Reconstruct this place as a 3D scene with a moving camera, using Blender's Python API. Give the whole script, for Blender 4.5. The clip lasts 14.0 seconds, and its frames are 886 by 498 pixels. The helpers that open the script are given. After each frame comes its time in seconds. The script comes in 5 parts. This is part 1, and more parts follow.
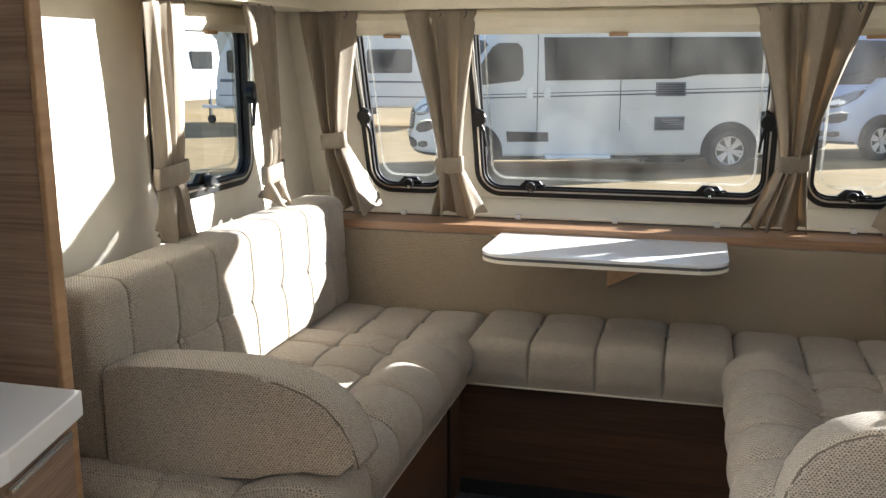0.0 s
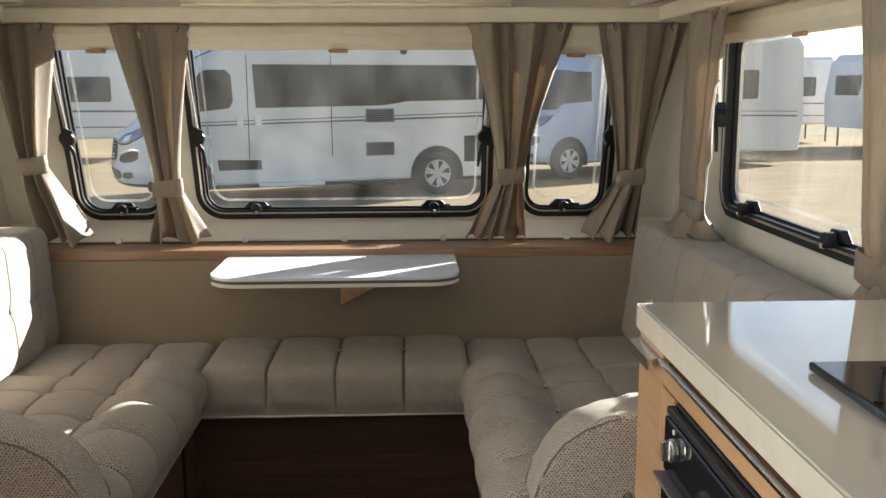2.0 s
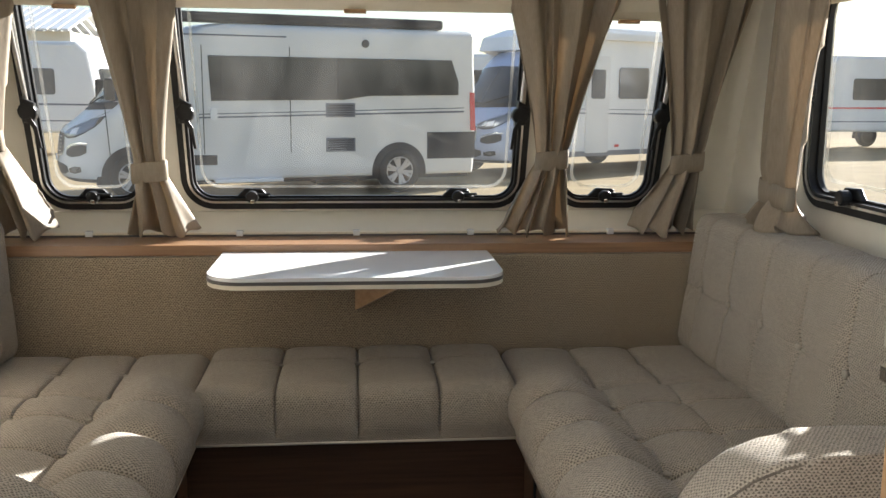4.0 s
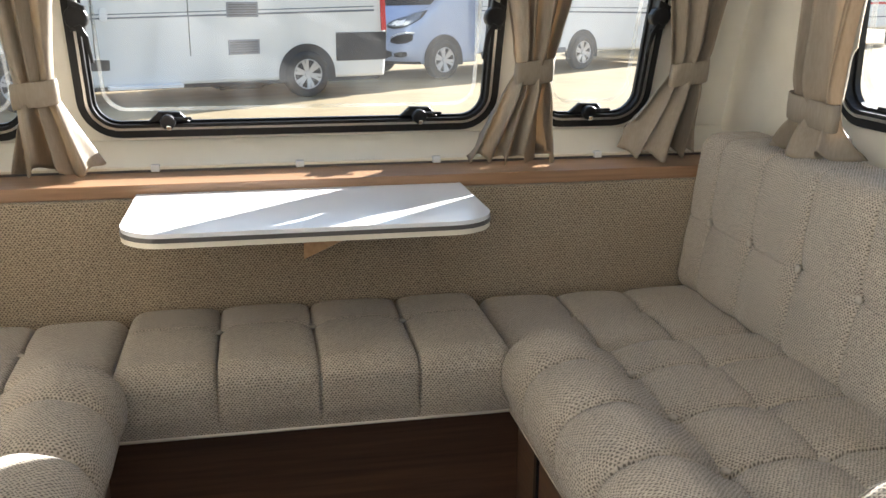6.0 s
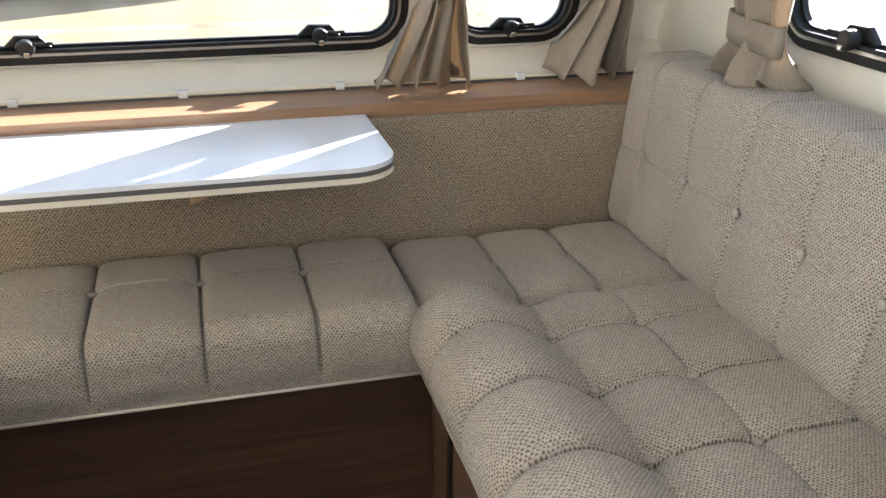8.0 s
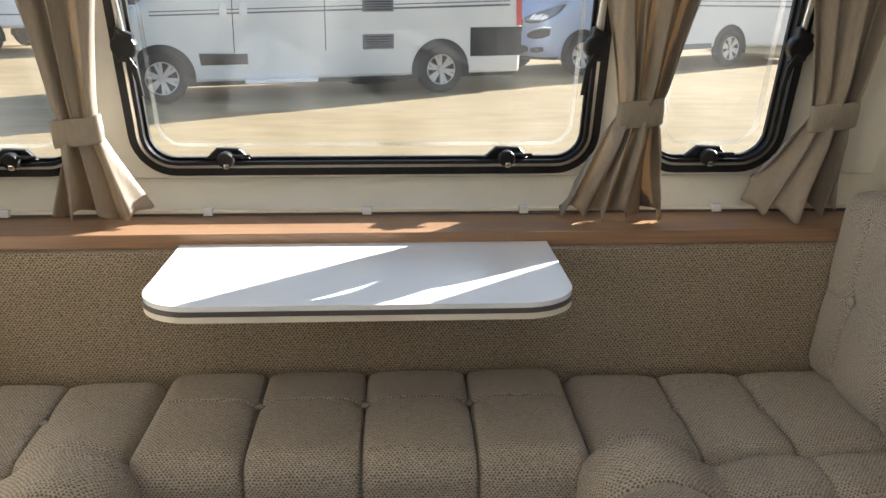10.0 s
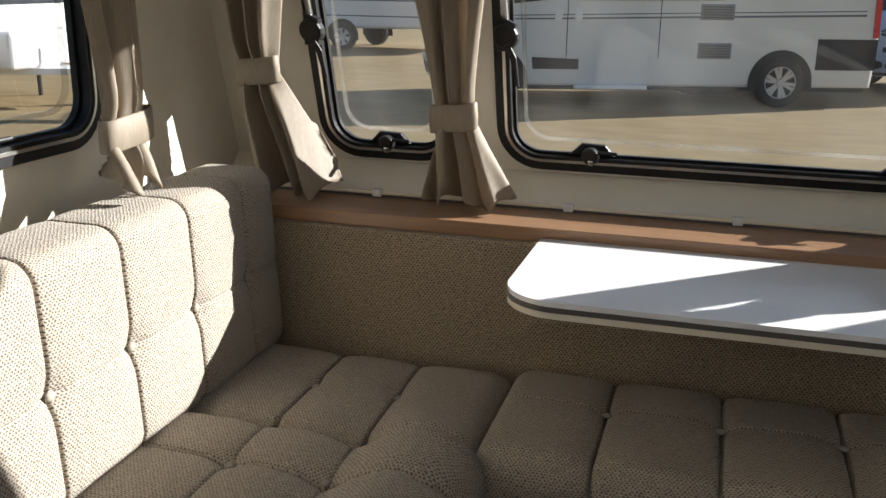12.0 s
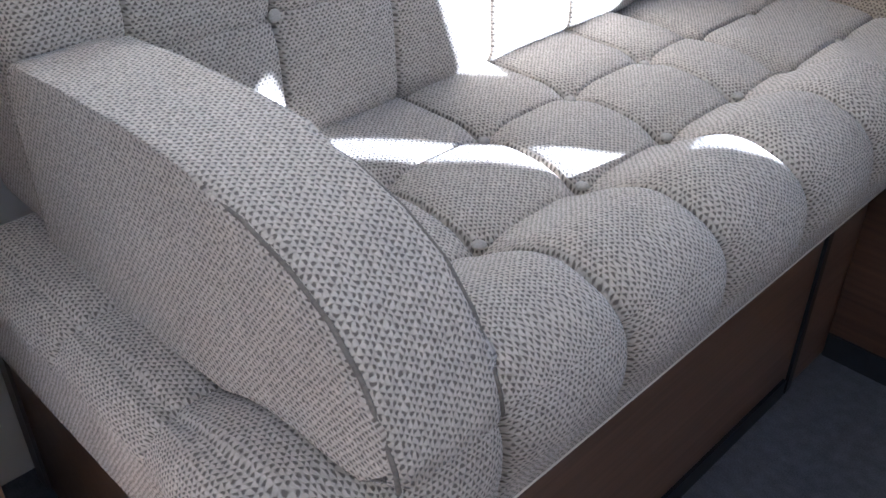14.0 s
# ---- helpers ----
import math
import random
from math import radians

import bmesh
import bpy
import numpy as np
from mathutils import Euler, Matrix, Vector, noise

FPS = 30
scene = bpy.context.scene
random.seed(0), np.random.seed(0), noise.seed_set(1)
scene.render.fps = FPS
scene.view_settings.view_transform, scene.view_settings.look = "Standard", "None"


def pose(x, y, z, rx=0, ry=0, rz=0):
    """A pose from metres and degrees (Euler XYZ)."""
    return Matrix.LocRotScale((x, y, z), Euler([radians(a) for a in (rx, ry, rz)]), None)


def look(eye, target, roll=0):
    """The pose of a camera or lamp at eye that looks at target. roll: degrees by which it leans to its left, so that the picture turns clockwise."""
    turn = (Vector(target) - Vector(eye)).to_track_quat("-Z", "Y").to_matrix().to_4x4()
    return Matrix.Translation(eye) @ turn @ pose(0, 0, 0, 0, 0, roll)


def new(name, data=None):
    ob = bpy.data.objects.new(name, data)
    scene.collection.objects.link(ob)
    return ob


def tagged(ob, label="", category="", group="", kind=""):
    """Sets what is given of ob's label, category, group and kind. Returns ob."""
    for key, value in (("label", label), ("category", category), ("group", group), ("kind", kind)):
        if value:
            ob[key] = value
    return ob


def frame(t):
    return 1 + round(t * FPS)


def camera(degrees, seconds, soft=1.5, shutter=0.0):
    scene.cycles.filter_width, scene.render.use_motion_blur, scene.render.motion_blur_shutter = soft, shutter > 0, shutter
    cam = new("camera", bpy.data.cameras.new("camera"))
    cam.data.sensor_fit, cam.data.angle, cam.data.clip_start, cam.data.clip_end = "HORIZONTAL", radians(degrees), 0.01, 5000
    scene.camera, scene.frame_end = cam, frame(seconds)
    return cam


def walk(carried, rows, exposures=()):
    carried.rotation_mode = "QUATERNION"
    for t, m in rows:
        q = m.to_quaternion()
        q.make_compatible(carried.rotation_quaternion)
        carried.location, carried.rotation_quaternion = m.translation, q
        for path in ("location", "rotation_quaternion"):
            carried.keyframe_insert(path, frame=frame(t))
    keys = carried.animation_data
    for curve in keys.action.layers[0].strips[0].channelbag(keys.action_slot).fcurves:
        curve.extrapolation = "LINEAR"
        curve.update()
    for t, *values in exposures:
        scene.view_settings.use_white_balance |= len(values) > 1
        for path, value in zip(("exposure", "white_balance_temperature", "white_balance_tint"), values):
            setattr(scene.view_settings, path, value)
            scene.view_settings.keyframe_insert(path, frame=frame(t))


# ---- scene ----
cam = camera(51.3, 14.0)
PATH = [
    (0, (0.242, -2.902, 1.247), (-0.281, -1.014, 0.842), -0.2),
    (0.5, (0.189, -2.915, 1.244), (-0.111, -0.97, 0.89), -0.0),
    (1, (0.181, -2.902, 1.232), (0.049, -0.936, 0.887), -0.1),
    (1.5, (0.186, -2.89, 1.229), (0.184, -0.92, 0.884), -0.2),
    (2, (0.194, -2.854, 1.21), (0.272, -0.886, 0.864), -0.2),
    (2.2, (0.194, -2.823, 1.201), (0.29, -0.856, 0.854), -0.2),
    (4.3, (-0.05, -2.411, 1.122), (0.154, -0.452, 0.776), 0.3),
    (4.5, (-0.079, -2.382, 1.117), (0.137, -0.429, 0.747), 0.1),
    (5, (-0.128, -2.306, 1.108), (0.142, -0.373, 0.671), 0.1),
    (5.5, (-0.114, -2.182, 1.111), (0.208, -0.27, 0.622), 0.1),
    (6, (-0.09, -2.046, 1.127), (0.293, -0.161, 0.576), 0.3),
    (6.5, (-0.062, -1.97, 1.116), (0.387, -0.139, 0.45), 0.3),
    (7, (-0.02, -1.927, 1.125), (0.473, -0.158, 0.333), 0.4),
    (7.2, (-0.015, -1.917, 1.143), (0.486, -0.161, 0.327), 0.5),
    (9.3, (0.113, -1.761, 1.169), (0.384, 0.127, 0.566), -0.2),
    (9.5, (0.099, -1.764, 1.169), (0.315, 0.137, 0.588), -0.1),
    (10, (0.063, -1.766, 1.19), (0.157, 0.148, 0.618), 0.2),
    (10.5, (0.039, -1.748, 1.2), (0.024, 0.169, 0.63), 0.3),
    (11, (0.002, -1.737, 1.203), (-0.157, 0.174, 0.637), 0.3),
    (11.5, (-0.009, -1.723, 1.206), (-0.337, 0.168, 0.645), 0.3),
    (12, (-0.048, -1.707, 1.158), (-0.597, 0.133, 0.597), 0.7),
    (12.5, (-0.069, -1.686, 1.113), (-0.928, -0.004, 0.454), 0.8),
    (13, (-0.054, -1.674, 1.061), (-1.131, -0.216, 0.216), 0.5),
    (13.5, (-0.031, -1.704, 1.013), (-1.215, -0.448, 0.002), 0.2),
    (14, (-0.006, -1.735, 0.999), (-1.173, -0.564, -0.126), 0.2),
]
walk(cam, [(t, look(eye, target, roll)) for t, eye, target, roll in PATH], [(0.0, 2.5, 5950, 9), (0.6, 2.25, 5950, 9), (2.2, 2.22, 6150, 9), (4.5, 2.35, 6100, 9), (5.5, 2.7, 6000, 9), (6.5, 3.15, 5850, 9), (7.2, 3.4, 5650, 9), (9.5, 2.85, 6050, 9), (10.5, 2.4, 6100, 9), (11.5, 2.0, 6150, 9), (12.5, 1.15, 6100, 12), (13.0, 1.25, 5800, 12), (13.5, 2.25, 4750, 13), (14.0, 3.35, 4700, 14)])

# ---- world, sun, exposure ----
SUN = Vector((0.814, 0.581, 0.38)).normalized()
world = bpy.data.worlds.new("sky")
scene.world = world
world.use_nodes = True
wn = world.node_tree.nodes
sky = wn.new("ShaderNodeTexSky")
sky.sky_type = "NISHITA"
sky.sun_disc = False
sky.sun_elevation = math.asin(SUN.z)
sky.sun_rotation = math.atan2(SUN.x, SUN.y)
sky.dust_density = 0.8
wn["Background"].inputs["Strength"].default_value = 0.075
world.node_tree.links.new(sky.outputs[0], wn["Background"].inputs["Color"])
sun_data = bpy.data.lights.new("sun", "SUN")
sun_data.energy = 5.0
sun_data.angle = radians(0.6)
sun_data.color = (1.0, 0.95, 0.86)
sun = new("sun", sun_data)
sun.matrix_world = look((0, 0, 0), -SUN)



def opening_lamp(name, at, towards, sx, sy, watts, color):
    """Area lamp for the daylight of an assumed opening that is never in view."""
    d = bpy.data.lights.new(name, "AREA")
    d.shape, d.size, d.size_y, d.energy, d.color = "RECTANGLE", sx, sy, watts, color
    o = new(name, d)
    o.matrix_world = look(at, towards)
    return o


opening_lamp("rooflight_daylight", (0.0, -2.0, 1.955), (0.0, -2.0, 0.0), 0.66, 0.66, 0.16, (0.86, 0.93, 1.0))
opening_lamp("doorway_daylight", (-1.055, -2.55, 0.98), (0.0, -2.15, 0.9), 0.6, 1.7, 6.3, (1.0, 0.95, 0.86))
# Unseen lamp added behind to fill the faces turned to the back.
opening_lamp("rear_fill_daylight", (0.0, -4.19, 1.25), (0.0, 0.0, 0.9), 1.0, 0.6, 0.6, (1.0, 0.95, 0.88))


# ---- small builders ----
def mat(name, color, rough=0.6, metal=0.0, spec=0.5):
    m = bpy.data.materials.new(name)
    m.use_nodes = True
    b = m.node_tree.nodes["Principled BSDF"]
    b.inputs["Base Color"].default_value = (*color, 1)
    b.inputs["Roughness"].default_value = rough
    b.inputs["Metallic"].default_value = metal
    b.inputs["Specular IOR Level"].default_value = spec
    return m


def nodes(m):
    return m.node_tree.nodes, m.node_tree.links, m.node_tree.nodes["Principled BSDF"]


def varied(m, dark, light, scale=(1, 1, 1), size=30.0, bump=0.0, detail=6.0, fine=0.0):
    """Colour from stretched noise at two scales, with a little relief."""
    n, l, b = nodes(m)
    tc = n.new("ShaderNodeTexCoord")
    mp = n.new("ShaderNodeMapping")
    mp.inputs["Scale"].default_value = scale
    l.new(tc.outputs["Object"], mp.inputs["Vector"])
    t1 = n.new("ShaderNodeTexNoise")
    t1.inputs["Scale"].default_value = size
    t1.inputs["Detail"].default_value = detail
    l.new(mp.outputs[0], t1.inputs["Vector"])
    t2 = n.new("ShaderNodeTexNoise")
    t2.inputs["Scale"].default_value = size * 0.13
    l.new(mp.outputs[0], t2.inputs["Vector"])
    add = n.new("ShaderNodeMath")
    add.operation = "MULTIPLY_ADD"
    add.inputs[1].default_value = 0.6
    l.new(t1.outputs["Fac"], add.inputs[0])
    half = n.new("ShaderNodeMath")
    half.operation = "MULTIPLY"
    half.inputs[1].default_value = 0.4
    l.new(t2.outputs["Fac"], half.inputs[0])
    l.new(half.outputs[0], add.inputs[2])
    r = n.new("ShaderNodeValToRGB")
    r.color_ramp.elements[0].position, r.color_ramp.elements[1].position = 0.33, 0.67
    r.color_ramp.elements[0].color = (*dark, 1)
    r.color_ramp.elements[1].color = (*light, 1)
    l.new(add.outputs[0], r.inputs[0])
    l.new(r.outputs[0], b.inputs["Base Color"])
    if bump:
        bp = n.new("ShaderNodeBump")
        bp.inputs["Strength"].default_value = bump
        bp.inputs["Distance"].default_value = 0.002
        l.new(t1.outputs["Fac"], bp.inputs["Height"])
        l.new(bp.outputs[0], b.inputs["Normal"])
    return m


def knit(name, hole, yarn, pitch, bump, slubs=(80.0, 220.0)):
    """Open-knit upholstery: rows of small dark holes between pale loops."""
    m = mat(name, yarn, 0.95, 0, 0.15)
    n, l, b = nodes(m)
    tc = n.new("ShaderNodeTexCoord")
    jit = n.new("ShaderNodeTexNoise")
    jit.inputs["Scale"].default_value = 130.0
    l.new(tc.outputs["UV"], jit.inputs["Vector"])
    sc = n.new("ShaderNodeVectorMath")
    sc.operation = "MULTIPLY_ADD"
    sc.inputs[1].default_value = (pitch * 1.5,) * 3
    l.new(jit.outputs["Color"], sc.inputs[0])
    l.new(tc.outputs["UV"], sc.inputs[2])
    waves = []
    for ax, ay in ((0.0, 1.0), (0.66, -0.5), (-0.66, -0.5)):
        dot = n.new("ShaderNodeVectorMath")
        dot.operation = "DOT_PRODUCT"
        dot.inputs[1].default_value = (ax * 2 * math.pi / pitch, ay * 2 * math.pi / pitch, 0)
        l.new(sc.outputs[0], dot.inputs[0])
        w = n.new("ShaderNodeMath")
        w.operation = "SINE"
        l.new(dot.outputs["Value"], w.inputs[0])
        waves.append(w)
    s1 = n.new("ShaderNodeMath")
    l.new(waves[0].outputs[0], s1.inputs[0])
    l.new(waves[1].outputs[0], s1.inputs[1])
    s2 = n.new("ShaderNodeMath")
    l.new(s1.outputs[0], s2.inputs[0])
    l.new(waves[2].outputs[0], s2.inputs[1])
    v = n.new("ShaderNodeMapRange")
    v.inputs["From Min"].default_value, v.inputs["From Max"].default_value = 2.3, -0.4
    l.new(s2.outputs[0], v.inputs["Value"])
    r = n.new("ShaderNodeValToRGB")
    r.color_ramp.elements[0].position, r.color_ramp.elements[1].position = 0.33, 0.97
    r.color_ramp.elements[0].color, r.color_ramp.elements[1].color = (*hole, 1), (*yarn, 1)
    l.new(v.outputs[0], r.inputs[0])
    big = n.new("ShaderNodeTexNoise")
    big.inputs["Scale"].default_value = 9.0
    l.new(tc.outputs["Object"], big.inputs["Vector"])
    rr = n.new("ShaderNodeMapRange")
    rr.inputs["To Min"].default_value, rr.inputs["To Max"].default_value = 0.86, 1.1
    l.new(big.outputs["Fac"], rr.inputs["Value"])
    slub = n.new("ShaderNodeTexNoise")
    slub.inputs["Scale"].default_value = 1.0
    slub.inputs["Detail"].default_value = 3.0
    mp = n.new("ShaderNodeMapping")
    mp.inputs["Scale"].default_value = (slubs[0], slubs[1], 60.0)
    l.new(tc.outputs["UV"], mp.inputs["Vector"])
    l.new(mp.outputs[0], slub.inputs["Vector"])
    sr = n.new("ShaderNodeMapRange")
    sr.inputs["From Min"].default_value, sr.inputs["From Max"].default_value = 0.3, 0.7
    sr.inputs["To Min"].default_value, sr.inputs["To Max"].default_value = 0.83, 1.17
    l.new(slub.outputs["Fac"], sr.inputs["Value"])
    both = n.new("ShaderNodeMath")
    both.operation = "MULTIPLY"
    l.new(rr.outputs[0], both.inputs[0])
    l.new(sr.outputs[0], both.inputs[1])
    mx = n.new("ShaderNodeVectorMath")
    mx.operation = "SCALE"
    l.new(r.outputs[0], mx.inputs[0])
    l.new(both.outputs[0], mx.inputs["Scale"])
    l.new(mx.outputs[0], b.inputs["Base Color"])
    bp = n.new("ShaderNodeBump")
    bp.inputs["Strength"].default_value = bump
    bp.inputs["Distance"].default_value = 0.0015
    l.new(v.outputs[0], bp.inputs["Height"])
    l.new(bp.outputs[0], b.inputs["Normal"])
    b.inputs["Sheen Weight"].default_value = 0.15
    return m


def pane_material(name, tint, dust):
    m = bpy.data.materials.new(name)
    m.use_nodes = True
    n, l = m.node_tree.nodes, m.node_tree.links
    n.remove(n["Principled BSDF"])
    clear = n.new("ShaderNodeBsdfTransparent")
    clear.inputs[0].default_value = (*tint, 1)
    haze = n.new("ShaderNodeBsdfTranslucent")
    haze.inputs[0].default_value = (0.9, 0.86, 0.8, 1)
    tc = n.new("ShaderNodeTexCoord")
    mp = n.new("ShaderNodeMapping")
    mp.inputs["Scale"].default_value = (1.0, 1.0, 0.35)
    mp.inputs["Rotation"].default_value = (0, 0.6, 0)
    l.new(tc.outputs["Object"], mp.inputs[0])
    t = n.new("ShaderNodeTexNoise")
    t.inputs["Scale"].default_value = 7.0
    t.inputs["Detail"].default_value = 5.0
    l.new(mp.outputs[0], t.inputs["Vector"])
    r = n.new("ShaderNodeMapRange")
    r.inputs["From Min"].default_value, r.inputs["From Max"].default_value = 0.35, 0.75
    r.inputs["To Min"].default_value, r.inputs["To Max"].default_value = dust * 0.1, dust * 2.4
    l.new(t.outputs["Fac"], r.inputs["Value"])
    mix = n.new("ShaderNodeMixShader")
    l.new(r.outputs[0], mix.inputs[0])
    l.new(clear.outputs[0], mix.inputs[1])
    l.new(haze.outputs[0], mix.inputs[2])
    gl = n.new("ShaderNodeBsdfGlossy")
    gl.inputs["Roughness"].default_value = 0.03
    lw = n.new("ShaderNodeLayerWeight")
    lw.inputs["Blend"].default_value = 0.5
    pw = n.new("ShaderNodeMath")
    pw.operation = "POWER"
    pw.inputs[1].default_value = 4.0
    l.new(lw.outputs["Facing"], pw.inputs[0])
    fr = n.new("ShaderNodeMath")
    fr.operation = "MULTIPLY_ADD"
    fr.inputs[1].default_value, fr.inputs[2].default_value = 0.45, 0.03
    l.new(pw.outputs[0], fr.inputs[0])
    mix2 = n.new("ShaderNodeMixShader")
    l.new(fr.outputs[0], mix2.inputs[0])
    l.new(mix.outputs[0], mix2.inputs[1])
    l.new(gl.outputs[0], mix2.inputs[2])
    l.new(mix2.outputs[0], n["Material Output"].inputs["Surface"])
    return m


FABRIC = knit("upholstery_knit", (0.150, 0.127, 0.102), (0.455, 0.400, 0.330), 0.0041, 0.65)
# Upholstery tone darkened to stand for the shade in a sewn groove.
SEAM = varied(mat("seam_groove_shade", (0.15, 0.13, 0.105), 0.95), (0.11, 0.095, 0.075), (0.20, 0.17, 0.14), (1, 1, 1), 300)
PANEL_FABRIC = knit("woven_panel", (0.125, 0.095, 0.064), (0.385, 0.312, 0.225), 0.0046, 0.6)
BUTTON_CLOTH = varied(mat("button_cloth", (0.36, 0.32, 0.27), 0.95), (0.28, 0.25, 0.21), (0.44, 0.40, 0.34), (1, 1, 1), 500)
PIPING = mat("piping_cream", (0.62, 0.57, 0.48), 0.7)
CLOTH = varied(mat("curtain_cloth", (0.36, 0.30, 0.23), 0.6, 0, 0.4), (0.25, 0.21, 0.16), (0.35, 0.295, 0.23), (1, 1, 0.15), 260, 0.15)
_n, _l, _b = nodes(CLOTH)
_t = _n.new("ShaderNodeBsdfTranslucent")
_t.inputs[0].default_value = (0.55, 0.42, 0.28, 1)
_m = _n.new("ShaderNodeMixShader")
_m.inputs[0].default_value = 0.2
_l.new(_b.outputs[0], _m.inputs[1])
_l.new(_t.outputs[0], _m.inputs[2])
_l.new(_m.outputs[0], _n["Material Output"].inputs["Surface"])
CREAM = varied(mat("cream_wall_board", (0.7, 0.66, 0.57), 0.55), (0.68, 0.64, 0.55), (0.75, 0.71, 0.62), (1, 1, 1), 14, 0.05)
CREAM_TRIM = varied(mat("cream_trim", (0.74, 0.68, 0.55), 0.4), (0.70, 0.64, 0.51), (0.77, 0.71, 0.58), (1, 1, 1), 20, 0.03)
# Laminate of WOOD_SIDE, darkened to carry the shade between the benches.
WOOD_SHADED = varied(mat("walnut_laminate_shaded", (0.13, 0.075, 0.045), 0.4, 0, 0.3), (0.038, 0.020, 0.012), (0.082, 0.043, 0.025), (0.35, 9, 9), 14, 0.08)
SHELF_WOOD = varied(mat("medium_walnut_laminate", (0.3, 0.18, 0.1), 0.32), (0.23, 0.130, 0.072), (0.35, 0.205, 0.115), (0.35, 9, 9), 14, 0.08)
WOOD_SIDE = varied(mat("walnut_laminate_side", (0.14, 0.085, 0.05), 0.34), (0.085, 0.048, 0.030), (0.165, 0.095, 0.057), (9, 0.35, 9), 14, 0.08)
OAK = varied(mat("light_walnut_front", (0.45, 0.28, 0.15), 0.35), (0.34, 0.20, 0.10), (0.47, 0.30, 0.165), (9, 0.4, 7), 10, 0.06)
DARKWOOD = varied(mat("grooved_wood", (0.25, 0.17, 0.11), 0.45), (0.19, 0.12, 0.085), (0.42, 0.30, 0.215), (0.3, 0.3, 14), 14, 0.25)
WHITE_TOP = varied(mat("white_gloss_laminate", (0.78, 0.78, 0.78), 0.16), (0.76, 0.76, 0.77), (0.80, 0.80, 0.80), (1, 1, 1), 5)
CREAM_TOP = varied(mat("cream_gloss_worktop", (0.5, 0.47, 0.41), 0.05), (0.47, 0.44, 0.38), (0.53, 0.50, 0.44), (1, 1, 1), 5)
nodes(CREAM_TOP)[2].inputs["Coat Weight"].default_value = 0.8
EDGE_BAND = varied(mat("beige_edge_band", (0.46, 0.42, 0.34), 0.5), (0.42, 0.38, 0.31), (0.50, 0.455, 0.37), (1, 1, 1), 30)
BLACK = varied(mat("black_rubber", (0.015, 0.015, 0.016), 0.42, 0, 0.3), (0.010, 0.010, 0.011), (0.022, 0.022, 0.023), (1, 1, 1), 40)
BLACK_GLOSS = mat("black_glass", (0.012, 0.012, 0.014), 0.08)
SILVER = mat("brushed_aluminium", (0.75, 0.74, 0.72), 0.28, 1.0)
CHROME = mat("satin_chrome", (0.7, 0.68, 0.64), 0.2, 1.0)
DARK_EDGE = mat("dark_edge_strip", (0.10, 0.09, 0.085), 0.4)
VINYL = varied(mat("dark_grey_carpet", (0.06, 0.06, 0.065), 0.95), (0.035, 0.035, 0.04), (0.085, 0.085, 0.09), (1, 1, 1), 400, 0.5)
GLASS = pane_material("acrylic_pane", (0.48, 0.485, 0.49), 0.014)
ACRYLIC_EDGE = pane_material("acrylic_rim", (0.86, 0.86, 0.84), 0.035)
GAP = mat("shadow_gap", (0.02, 0.018, 0.015), 0.8)


def mesh_of(name, verts, faces, material, smooth=False):
    me = bpy.data.meshes.new(name)
    me.from_pydata([tuple(v) for v in verts], [], [tuple(f) for f in faces])
    me.materials.append(material)
    if smooth:
        me.shade_smooth()
    return me


def box_uv(me):
    """Plan coordinates in metres, face by face along the main axis."""
    uv = me.uv_layers.new(name="cloth")
    for p in me.polygons:
        n = p.normal
        k = max(range(3), key=lambda i: abs(n[i]))
        a, c = [i for i in range(3) if i != k]
        for li in p.loop_indices:
            co = me.vertices[me.loops[li].vertex_index].co
            uv.data[li].uv = (co[a], co[c])


def part(name, bm, material, parent=None, label="", smooth=False):
    """One mesh object from a bmesh (or a ready mesh), under parent."""
    if isinstance(bm, bpy.types.Mesh):
        me = bm
    else:
        bmesh.ops.recalc_face_normals(bm, faces=bm.faces)
        me = bpy.data.meshes.new(name)
        bm.to_mesh(me)
        bm.free()
        me.materials.append(material)
        if smooth:
            me.shade_smooth()
        if material in (FABRIC, PANEL_FABRIC):
            box_uv(me)
    ob = new(name, me)
    if parent:
        ob.parent = parent
    if label:
        ob["label"] = label
    return ob


def empty(name, at=(0, 0, 0)):
    ob = new(name)
    ob.empty_display_size = 0.05
    ob.location = at
    return ob


def box(x0, x1, y0, y1, z0, z1, bevel=0.0, seg=2, bm=None):
    own = bm is None
    b = bmesh.new()
    bmesh.ops.create_cube(b, size=1.0)
    for v in b.verts:
        v.co = Vector(((x0 + x1) / 2 + v.co.x * (x1 - x0), (y0 + y1) / 2 + v.co.y * (y1 - y0), (z0 + z1) / 2 + v.co.z * (z1 - z0)))
    if bevel:
        bmesh.ops.bevel(b, geom=b.edges[:], offset=bevel, segments=seg, profile=0.5, affect="EDGES")
    if own:
        return b
    me = bpy.data.meshes.new("join")
    b.to_mesh(me)
    b.free()
    bm.from_mesh(me)
    bpy.data.meshes.remove(me)
    return bm


